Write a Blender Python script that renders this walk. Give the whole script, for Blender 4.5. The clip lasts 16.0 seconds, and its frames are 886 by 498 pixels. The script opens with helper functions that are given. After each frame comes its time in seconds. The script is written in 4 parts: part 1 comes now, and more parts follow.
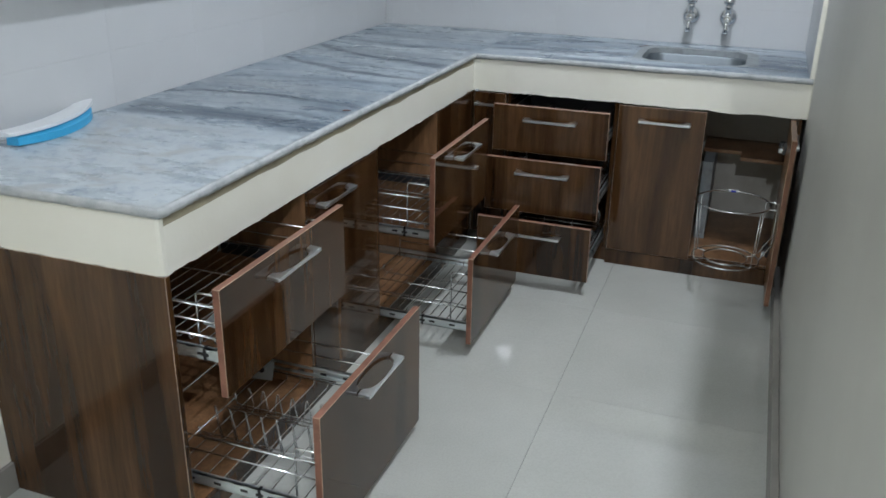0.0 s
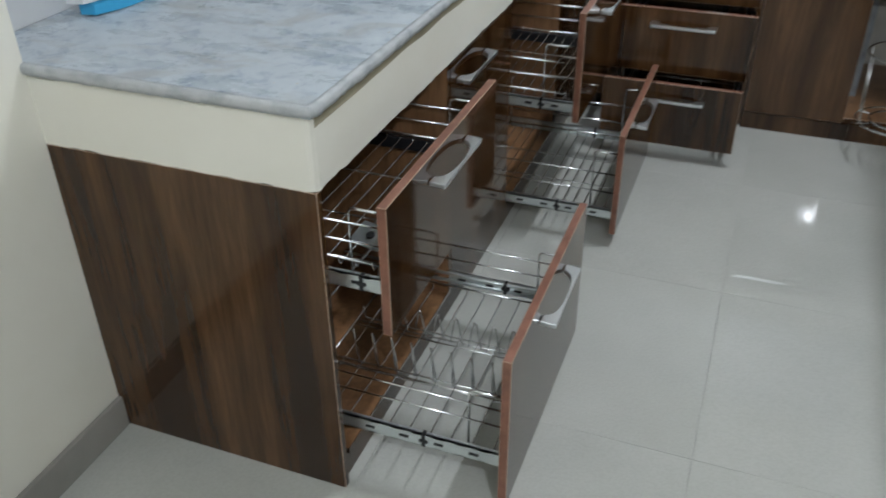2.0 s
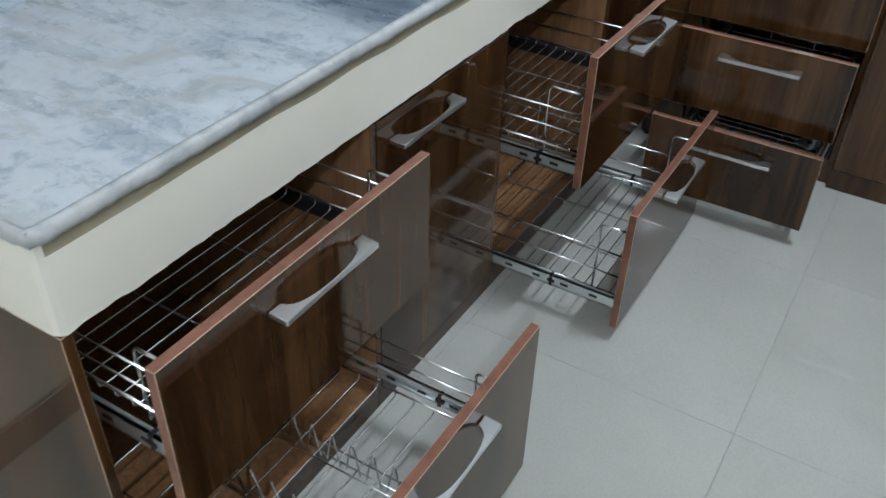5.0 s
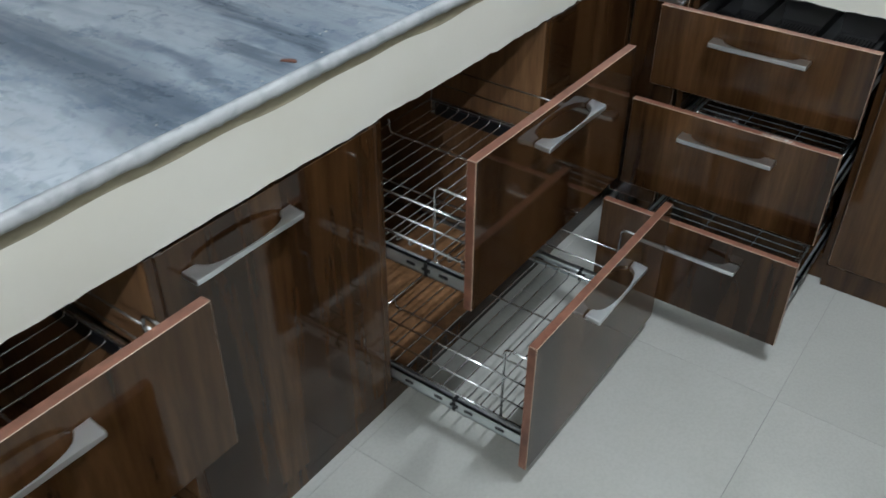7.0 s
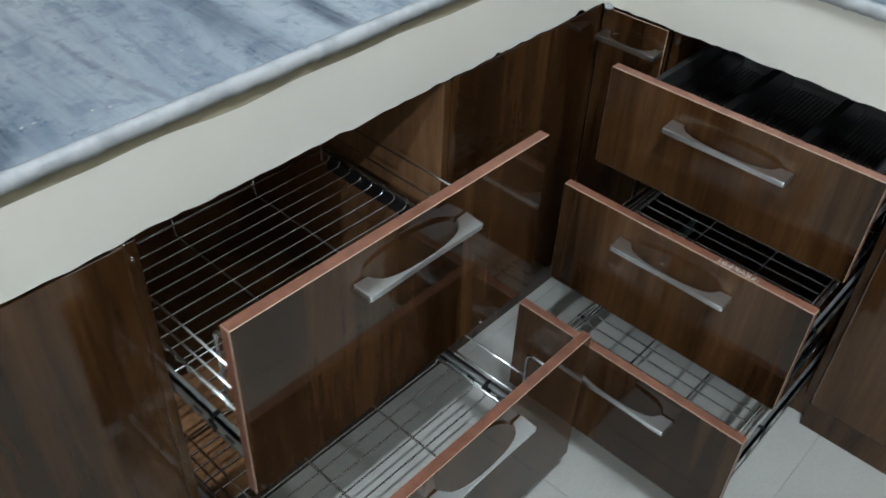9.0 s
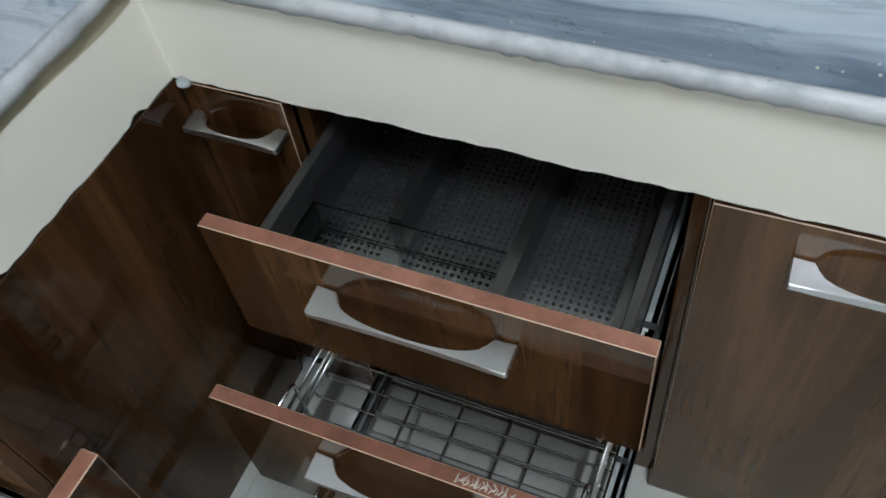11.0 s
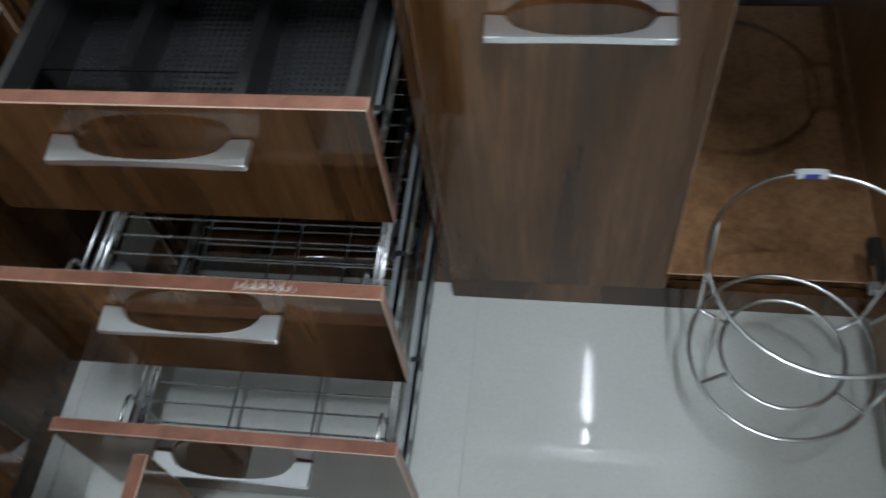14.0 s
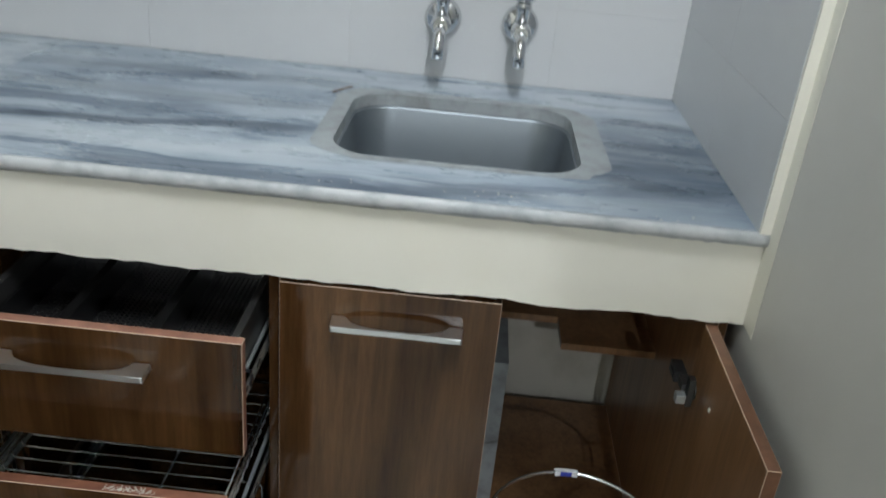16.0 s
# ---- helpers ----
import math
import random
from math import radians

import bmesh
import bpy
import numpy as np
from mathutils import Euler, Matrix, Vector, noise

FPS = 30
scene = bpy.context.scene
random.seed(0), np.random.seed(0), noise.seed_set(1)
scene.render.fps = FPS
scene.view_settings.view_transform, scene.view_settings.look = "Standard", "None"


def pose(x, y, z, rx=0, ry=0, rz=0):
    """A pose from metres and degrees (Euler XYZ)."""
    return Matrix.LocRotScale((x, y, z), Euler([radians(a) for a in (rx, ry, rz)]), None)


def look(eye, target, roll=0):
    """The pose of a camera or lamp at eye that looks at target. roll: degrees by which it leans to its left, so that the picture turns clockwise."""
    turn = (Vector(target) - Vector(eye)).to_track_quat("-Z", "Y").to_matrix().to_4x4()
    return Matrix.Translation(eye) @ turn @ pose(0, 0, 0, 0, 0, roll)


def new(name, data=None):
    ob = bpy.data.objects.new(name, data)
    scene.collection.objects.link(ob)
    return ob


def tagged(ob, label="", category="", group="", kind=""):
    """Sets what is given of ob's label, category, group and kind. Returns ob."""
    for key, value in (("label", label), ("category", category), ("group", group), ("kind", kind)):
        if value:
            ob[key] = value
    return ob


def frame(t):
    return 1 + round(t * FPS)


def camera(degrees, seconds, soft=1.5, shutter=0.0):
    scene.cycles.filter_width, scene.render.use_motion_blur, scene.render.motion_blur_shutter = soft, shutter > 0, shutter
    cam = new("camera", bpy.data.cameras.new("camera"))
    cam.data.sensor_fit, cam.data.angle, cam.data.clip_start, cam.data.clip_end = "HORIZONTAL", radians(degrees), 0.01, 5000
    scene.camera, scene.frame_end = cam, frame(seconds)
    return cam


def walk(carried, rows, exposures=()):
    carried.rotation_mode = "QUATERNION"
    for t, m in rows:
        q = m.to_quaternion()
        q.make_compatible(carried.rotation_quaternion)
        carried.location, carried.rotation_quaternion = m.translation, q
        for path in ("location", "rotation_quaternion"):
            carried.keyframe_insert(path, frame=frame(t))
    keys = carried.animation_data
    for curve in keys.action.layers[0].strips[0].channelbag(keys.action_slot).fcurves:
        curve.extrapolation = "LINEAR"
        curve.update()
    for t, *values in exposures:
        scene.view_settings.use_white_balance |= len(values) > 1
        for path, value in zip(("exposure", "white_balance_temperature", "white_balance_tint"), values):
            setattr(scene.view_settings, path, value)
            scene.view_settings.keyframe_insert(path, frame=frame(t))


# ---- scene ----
cam = camera(54.6, 16.0, shutter=0.4)

PATH = [
    (0, (1.122, -1.375, 1.472), (0.499, 0.367, 0.711), 1.0),
    (0.5, (1.082, -1.37, 1.445), (0.434, 0.348, 0.651), 1.5),
    (1, (0.946, -1.303, 1.415), (0.41, 0.432, 0.578), 0.9),
    (1.5, (0.733, -1.218, 1.404), (0.358, 0.477, 0.411), 1.6),
    (2, (0.638, -1.082, 1.398), (0.035, 0.484, 0.311), -0.6),
    (2.5, (0.586, -0.975, 1.373), (-0.061, 0.496, 0.182), -2.2),
    (3, (0.476, -0.946, 1.363), (0.15, 0.63, 0.177), -4.5),
    (3.5, (0.421, -0.905, 1.389), (0.182, 0.665, 0.173), -2.5),
    (4, (0.555, -0.727, 1.405), (0.08, 0.776, 0.175), -0.0),
    (6.5, (0.821, -0.025, 1.389), (-0.12, 1.308, 0.232), 1.5),
    (7, (0.848, 0.12, 1.387), (-0.094, 1.433, 0.208), 0.4),
    (7.5, (0.808, 0.256, 1.395), (-0.066, 1.634, 0.238), 2.1),
    (8, (0.78, 0.387, 1.39), (-0.042, 1.73, 0.157), 1.7),
    (8.5, (0.793, 0.559, 1.373), (-0.157, 1.799, 0.124), 1.3),
    (9, (0.809, 0.769, 1.387), (-0.197, 1.917, 0.095), 2.8),
    (9.5, (0.699, 0.853, 1.322), (-0.165, 2.19, 0.112), 6.4),
    (10, (0.648, 1.123, 1.404), (-0.068, 2.48, 0.121), 1.0),
    (12.5, (0.711, 1.708, 1.237), (0.077, 2.376, -0.538), -25.1),
    (13, (0.75, 1.604, 1.253), (0.125, 2.33, -0.502), -22.9),
    (13.5, (0.76, 1.502, 1.287), (0.246, 2.373, -0.439), -17.6),
    (14, (0.803, 1.415, 1.301), (0.53, 2.453, -0.386), -9.9),
    (14.5, (0.858, 1.352, 1.315), (0.829, 2.511, -0.315), -4.6),
    (15, (0.897, 1.306, 1.342), (0.973, 2.577, -0.201), -2.3),
    (15.5, (0.881, 1.166, 1.331), (0.943, 2.784, 0.157), 4.1),
    (16, (0.888, 0.971, 1.342), (0.861, 2.768, 0.463), 5.5),
]
# the camera brightens its picture and cools it a little as it goes down to the drawers
EXPOSURES = [(0, -0.08, 6200, 13), (1, -0.12, 6300, 13), (2, -0.22, 6300, 13), (2.5, -0.38, 6250, 14), (3, -0.12, 6150, 14), (4, -0.08, 6050, 13), (7, -0.06, 6200, 12), (9, 0.03, 6150, 11), (10, 0.05, 6200, 11), (12.5, -0.08, 6200, 12), (13.5, 0.02, 6050, 12), (15, 0.22, 5950, 13), (16, 0.03, 6500, 11)]
walk(cam, [(t, look(eye, target, roll)) for t, eye, target, roll in PATH], EXPOSURES)

# ---------- sizes of the room, in metres ----------
XL, XR = -0.70, 1.335          # side walls
YI, YB = 2.115, 2.79           # front of the back run, back wall
YN = -3.2                      # wall behind the walk
ZC = 2.75                      # ceiling
ZT, ZM, ZF = 0.84, 0.862, 0.707  # underside and top of the stone, underside of the slab edge

# ---------- light ----------
world = bpy.data.worlds.new("world")
world.use_nodes = True
scene.world = world
world.node_tree.nodes["Background"].inputs[0].default_value = (0.75, 0.85, 1.0, 1)
world.node_tree.nodes["Background"].inputs[1].default_value = 0.045


def area_lamp(name, place, target, sx, sy, watts, colour):
    data = bpy.data.lights.new(name, "AREA")
    data.shape, data.size, data.size_y, data.energy, data.color = "RECTANGLE", sx, sy, watts, colour
    ob = new(name, data)
    ob.matrix_world = look(place, target)
    return ob


COOL = (0.90, 0.96, 1.0)
area_lamp("tube_light_glow", (0.96, 1.25, ZC - 0.06), (0.96, 1.25, 0), 0.03, 0.60, 32, COOL)
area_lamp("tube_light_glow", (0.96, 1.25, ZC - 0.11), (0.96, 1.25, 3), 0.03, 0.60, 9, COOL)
bulb = bpy.data.lights.new("wall_bulb_glow", "POINT")
bulb.energy, bulb.shadow_soft_size, bulb.color = 82, 0.012, COOL
new("wall_bulb_glow", bulb).location = (1.285, -1.55, 2.30)



# ---------- materials ----------
def material(name, colour=(0.5, 0.5, 0.5), rough=0.5, metal=0.0, coat=0.0):
    m = bpy.data.materials.new(name)
    m.use_nodes = True
    b = m.node_tree.nodes["Principled BSDF"]
    b.inputs["Base Color"].default_value = (*colour, 1)
    b.inputs["Roughness"].default_value = rough
    b.inputs["Metallic"].default_value = metal
    b.inputs["Coat Weight"].default_value = coat
    b.inputs["Coat Roughness"].default_value = 0.05
    return m


def node(m, kind, **values):
    n = m.node_tree.nodes.new(kind)
    for key, value in values.items():
        n.inputs[key.replace("_", " ")].default_value = value
    return n


def join(m, a, out, b, inp):
    m.node_tree.links.new(a.outputs[out], b.inputs[inp])


def space(m, scale, turn=(0, 0, 0), shift_by_object=False):
    """Object coordinates, scaled; each object may start at its own place of the pattern."""
    co = m.node_tree.nodes.new("ShaderNodeTexCoord")
    mp = m.node_tree.nodes.new("ShaderNodeMapping")
    mp.inputs["Scale"].default_value = scale
    mp.inputs["Rotation"].default_value = turn
    join(m, co, "Object", mp, "Vector")
    if shift_by_object:
        info = m.node_tree.nodes.new("ShaderNodeObjectInfo")
        mul = m.node_tree.nodes.new("ShaderNodeMath")
        mul.operation = "MULTIPLY"
        mul.inputs[1].default_value = 37.0
        join(m, info, "Random", mul, 0)
        add = m.node_tree.nodes.new("ShaderNodeVectorMath")
        join(m, mp, 0, add, 0)
        join(m, mul, 0, add, 1)
        return add
    return mp


def ramp(m, source, out, stops):
    r = m.node_tree.nodes.new("ShaderNodeValToRGB")
    while len(r.color_ramp.elements) < len(stops):
        r.color_ramp.elements.new(0.5)
    for e, (at, colour) in zip(r.color_ramp.elements, stops):
        e.position, e.color = at, (*colour, 1) if len(colour) == 3 else colour
    join(m, source, out, r, "Fac")
    return r


def mix(m, fac, a, b, how="MIX"):
    """Mixes two colours; fac, a and b are numbers, colours or (node, output)."""
    n = m.node_tree.nodes.new("ShaderNodeMix")
    n.data_type, n.blend_type = "RGBA", how
    for value, socket in ((fac, 0), (a, 6), (b, 7)):
        if isinstance(value, tuple) and isinstance(value[0], bpy.types.Node):
            m.node_tree.links.new(value[0].outputs[value[1]], n.inputs[socket])
        else:
            n.inputs[socket].default_value = value if socket == 0 else (*value, 1)
    return n


def bump(m, source, out, strength, distance):
    n = m.node_tree.nodes.new("ShaderNodeBump")
    n.inputs["Strength"].default_value, n.inputs["Distance"].default_value = strength, distance
    join(m, source, out, n, "Height")
    join(m, n, "Normal", m.node_tree.nodes["Principled BSDF"], "Normal")
    return n


def bsdf(m):
    return m.node_tree.nodes["Principled BSDF"]


def laminate(name, dark, mid, light, rough, stretch=(9, 9, 0.7)):
    """Printed wood grain that runs upright, under a gloss film."""
    m = material(name, mid, rough)
    sp = space(m, stretch, shift_by_object=True)
    wide = node(m, "ShaderNodeTexNoise", Scale=1.1, Detail=3.0, Distortion=0.5)
    fine = node(m, "ShaderNodeTexNoise", Scale=9.0, Detail=6.0, Roughness=0.7, Distortion=0.2)
    join(m, sp, 0, wide, "Vector"), join(m, sp, 0, fine, "Vector")
    a = ramp(m, wide, "Fac", ((0.36, dark), (0.5, mid), (0.66, light)))
    b = ramp(m, fine, "Fac", ((0.34, (0.62, 0.60, 0.58)), (0.64, (1.14, 1.12, 1.10))))
    c = mix(m, 0.85, (a, 0), (b, 0), "MULTIPLY")
    join(m, c, 2, bsdf(m), "Base Color")
    smear = node(m, "ShaderNodeTexNoise", Scale=6.0, Detail=4.0)
    r = ramp(m, smear, "Fac", ((0.35, (rough,) * 3), (0.75, (rough + 0.07,) * 3)))
    join(m, r, 0, bsdf(m), "Roughness")
    bump(m, fine, "Fac", 0.04, 0.001)
    return m


WALNUT = laminate("gloss_walnut_laminate", (0.026, 0.0110, 0.0040), (0.066, 0.0305, 0.0112), (0.114, 0.0565, 0.0228), 0.03)
TAN = laminate("satin_tan_laminate", (0.205, 0.106, 0.048), (0.255, 0.136, 0.064), (0.305, 0.168, 0.082), 0.28)
BAND = laminate("copper_brown_edge_band", (0.19, 0.080, 0.050), (0.235, 0.102, 0.066), (0.28, 0.130, 0.088), 0.3, (3, 3, 3))
EDGEBROWN = laminate("brown_door_edge_band", (0.15, 0.070, 0.038), (0.19, 0.092, 0.052), (0.22, 0.110, 0.064), 0.3, (3, 3, 3))
GLUE = material("pale_glue_line", (0.50, 0.36, 0.26), 0.5)
CHROME = material("chrome", (0.66, 0.67, 0.68), 0.10, 1.0)
SATIN = material("satin_chrome", (0.84, 0.87, 0.90), 0.28, 1.0)
HINGE = material("dull_hinge_steel", (0.10, 0.10, 0.10), 0.4, 0.9)
WIRE = material("chrome_wire", (0.78, 0.80, 0.81), 0.2, 1.0)
ZINC = material("zinc_plated_steel", (0.70, 0.75, 0.76), 0.30, 0.85)
TRAY = material("punched_tray_steel", (0.50, 0.51, 0.53), 0.24, 0.97)
DARKSTEEL = material("dark_folded_steel", (0.11, 0.11, 0.112), 0.3, 0.95)
BOXGREY = material("dark_grey_drawer_side", (0.065, 0.064, 0.063), 0.32, 0.6)
BLACK = material("black_plastic", (0.015, 0.016, 0.018), 0.35)
STEEL = material("brushed_steel", (0.235, 0.265, 0.29), 0.42, 0.85)
HOLE_SHADE = material("punched_hole_shade", (0.01, 0.01, 0.01), 0.6)
ACRYL = material("clear_acrylic", (0.97, 0.99, 0.98), 0.0)
bsdf(ACRYL).inputs["Transmission Weight"].default_value = 1.0
bsdf(ACRYL).inputs["IOR"].default_value = 1.3
BLUE = material("sky_blue_bristles", (0.045, 0.37, 0.65), 0.45)
WHITE = material("white_plastic", (0.72, 0.74, 0.76), 0.35)
LABEL = material("white_paper_label", (0.75, 0.77, 0.8), 0.6)
INK = material("blue_print", (0.05, 0.07, 0.45), 0.6)
GROUT = material("wall_grout", (0.52, 0.53, 0.53), 0.9)
DARKGROUT = material("floor_joint_filler", (0.45, 0.45, 0.43), 0.9)
LAMP = material("lit_diffuser", (0.9, 0.9, 0.9), 0.5)
bsdf(LAMP).inputs["Emission Color"].default_value = (*COOL, 1)
bsdf(LAMP).inputs["Emission Strength"].default_value = 6.0


def plaster(name, colour, stain, rough=0.55, scale=3.0):
    m = material(name, colour, rough)
    sp = space(m, (1, 1, 1))
    big = node(m, "ShaderNodeTexNoise", Scale=scale, Detail=5.0, Roughness=0.6)
    small = node(m, "ShaderNodeTexNoise", Scale=90.0, Detail=3.0)
    join(m, sp, 0, big, "Vector"), join(m, sp, 0, small, "Vector")
    r = ramp(m, big, "Fac", ((0.3, stain), (0.55, colour), (0.8, tuple(c * 1.04 for c in colour))))
    join(m, r, 0, bsdf(m), "Base Color")
    bump(m, small, "Fac", 0.12, 0.002)
    return m


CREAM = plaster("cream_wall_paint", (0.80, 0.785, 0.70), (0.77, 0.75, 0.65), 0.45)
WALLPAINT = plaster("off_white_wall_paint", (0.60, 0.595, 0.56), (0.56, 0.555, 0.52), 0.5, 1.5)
# strip under the nosing: bare plaster, with some of the nosing's shade in its tone
BARE_SHADED = plaster("bare_tan_plaster_with_shade", (0.40, 0.36, 0.25), (0.30, 0.27, 0.19), 0.7, 9.0)
RAW = plaster("raw_white_plaster", (0.58, 0.56, 0.50), (0.45, 0.43, 0.37), 0.8, 6.0)
CEMENT = plaster("cement_filler", (0.31, 0.34, 0.355), (0.20, 0.21, 0.21), 0.7, 22.0)
WALLTILE = plaster("white_glazed_tile", (0.55, 0.565, 0.575), (0.53, 0.545, 0.555), 0.34, 2.0)
SKIRT = plaster("grey_skirting_tile", (0.30, 0.285, 0.26), (0.26, 0.25, 0.23), 0.25, 5.0)


def floor_tile():
    m = material("polished_floor_tile", (0.47, 0.48, 0.45), 0.13)
    sp = space(m, (1, 1, 1), shift_by_object=True)
    big = node(m, "ShaderNodeTexNoise", Scale=2.2, Detail=5.0, Roughness=0.6)
    speck = node(m, "ShaderNodeTexNoise", Scale=160.0, Detail=2.0)
    smear = node(m, "ShaderNodeTexNoise", Scale=4.0, Detail=6.0, Roughness=0.7)
    for n in (big, speck, smear):
        join(m, sp, 0, n, "Vector")
    a = ramp(m, big, "Fac", ((0.3, (0.44, 0.45, 0.415)), (0.7, (0.50, 0.51, 0.475))))
    b = ramp(m, speck, "Fac", ((0.35, (0.93, 0.93, 0.92)), (0.6, (1, 1, 1))))
    c = mix(m, 0.8, (a, 0), (b, 0), "MULTIPLY")
    join(m, c, 2, bsdf(m), "Base Color")
    r = ramp(m, smear, "Fac", ((0.35, (0.012,) * 3), (0.7, (0.032,) * 3)))
    join(m, r, 0, bsdf(m), "Roughness")
    wave = node(m, "ShaderNodeTexNoise", Scale=14.0, Detail=2.0)
    join(m, sp, 0, wave, "Vector")
    bump(m, wave, "Fac", 0.012, 0.002)
    return m


TILE = floor_tile()


def veins(m, co, rows):
    """A mask of dark streaks that wander across the slab; a row: three points on its line, half width, strength."""
    mt = m.node_tree

    def calc(how, *values):
        n = mt.nodes.new("ShaderNodeMath")
        n.operation = how
        for i, v in enumerate(values):
            if isinstance(v, bpy.types.NodeSocket):
                mt.links.new(v, n.inputs[i])
            else:
                n.inputs[i].default_value = v
        return n.outputs[0]

    def fade(v, lo, hi):
        n = mt.nodes.new("ShaderNodeMapRange")
        n.interpolation_type = "SMOOTHSTEP"
        mt.links.new(v, n.inputs[0])
        n.inputs[1].default_value, n.inputs[2].default_value = lo, hi
        return n.outputs[0]

    sep = mt.nodes.new("ShaderNodeSeparateXYZ")
    join(m, co, "Object", sep, 0)
    x, y = sep.outputs[0], sep.outputs[1]
    for size, amount, stretch in ((2.6, 0.16, (1, 1, 1)), (9.0, 0.055, (0.6, 1.6, 1)), (38.0, 0.018, (0.35, 1.4, 1))):
        mp = mt.nodes.new("ShaderNodeMapping")
        mp.inputs["Scale"].default_value = stretch
        join(m, co, "Object", mp, "Vector")
        wob = node(m, "ShaderNodeTexNoise", Scale=size, Detail=4.0)
        join(m, mp, 0, wob, "Vector")
        y = calc("ADD", y, calc("MULTIPLY", calc("SUBTRACT", wob.outputs["Fac"], 0.5), amount))
    streak_map = mt.nodes.new("ShaderNodeMapping")
    streak_map.inputs["Scale"].default_value = (2.0, 34, 1)
    join(m, co, "Object", streak_map, "Vector")
    streak = node(m, "ShaderNodeTexNoise", Scale=1.6, Detail=8.0, Roughness=0.7, Distortion=0.5)
    join(m, streak_map, 0, streak, "Vector")
    broken = fade(streak.outputs["Fac"], 0.36, 0.60)
    total = None
    for (xa, ya), (xb, yb), (xc, yc), half, strength in rows:
        # the parabola through the three points
        c2 = ((yc - ya) / (xc - xa) - (yb - ya) / (xb - xa)) / (xc - xb)
        c1 = (yb - ya) / (xb - xa) - c2 * (xa + xb)
        c0 = ya - c1 * xa - c2 * xa * xa
        line = calc("ADD", calc("MULTIPLY", calc("ADD", calc("MULTIPLY", x, c2), c1), x), c0)
        off = calc("ABSOLUTE", calc("SUBTRACT", y, line))
        core = calc("SUBTRACT", 1.0, fade(off, half * 0.3, half * 1.9))
        ends = calc("MULTIPLY", fade(x, xa - 0.04, xa + 0.05), calc("SUBTRACT", 1.0, fade(x, xc - 0.05, xc + 0.04)))
        one = calc("MULTIPLY", calc("MULTIPLY", core, ends), strength)
        total = one if total is None else calc("MAXIMUM", total, one)
    return calc("MULTIPLY", total, calc("ADD", calc("MULTIPLY", broken, 0.45), 0.60))


LONG_VEINS = (
    ((-0.70, 0.99), (-0.40, 1.05), (0.01, 0.985), 0.020, 1.0), ((-0.68, 0.78), (-0.32, 0.77), (0.01, 0.72), 0.065, 0.85),
    ((-0.40, 0.86), (-0.20, 0.865), (0.01, 0.84), 0.014, 0.6), ((-0.19, 0.945), (-0.10, 0.94), (0.01, 0.925), 0.024, 0.8),
    ((-0.68, 1.30), (-0.45, 1.36), (0.01, 1.35), 0.013, 0.6), ((-0.30, 1.19), (-0.15, 1.19), (0.01, 1.20), 0.010, 0.6),
    ((-0.70, 1.15), (-0.50, 1.18), (-0.20, 1.14), 0.014, 0.5),
    ((-0.70, 1.74), (-0.44, 1.577), (0.01, 1.49), 0.018, 0.9), ((-0.70, 2.05), (-0.46, 1.89), (0.01, 1.80), 0.026, 0.95),
    ((-0.28, 1.81), (-0.14, 1.79), (0.01, 1.77), 0.038, 0.85), ((-0.45, 1.66), (-0.20, 1.63), (0.01, 1.61), 0.012, 0.6),
    ((-0.72, 1.10), (-0.35, 1.10), (0.01, 1.06), 0.17, 0.42), ((-0.72, 1.98), (-0.40, 1.92), (0.01, 1.84), 0.12, 0.32),
    ((-0.68, 2.20), (-0.40, 2.20), (-0.02, 2.15), 0.022, 0.7), ((-0.68, 2.42), (-0.40, 2.40), (0.01, 2.38), 0.020, 0.4))
BACK_VEINS = (
    ((0.02, 2.29), (0.34, 2.335), (0.62, 2.335), 0.017, 1.0), ((0.30, 2.125), (0.63, 2.125), (1.02, 2.145), 0.030, 0.75),
    ((0.02, 2.46), (0.25, 2.49), (0.62, 2.50), 0.022, 0.5), ((0.02, 2.60), (0.30, 2.63), (0.66, 2.68), 0.026, 0.45),
    ((1.09, 2.35), (1.20, 2.355), (1.38, 2.36), 0.16, 0.85), ((1.12, 2.43), (1.20, 2.435), (1.33, 2.45), 0.020, 1.0), ((1.12, 2.24), (1.20, 2.24), (1.33, 2.255), 0.026, 1.0),
    ((1.12, 2.335), (1.20, 2.34), (1.33, 2.35), 0.012, 0.7), ((1.12, 2.56), (1.20, 2.565), (1.33, 2.58), 0.022, 0.8))


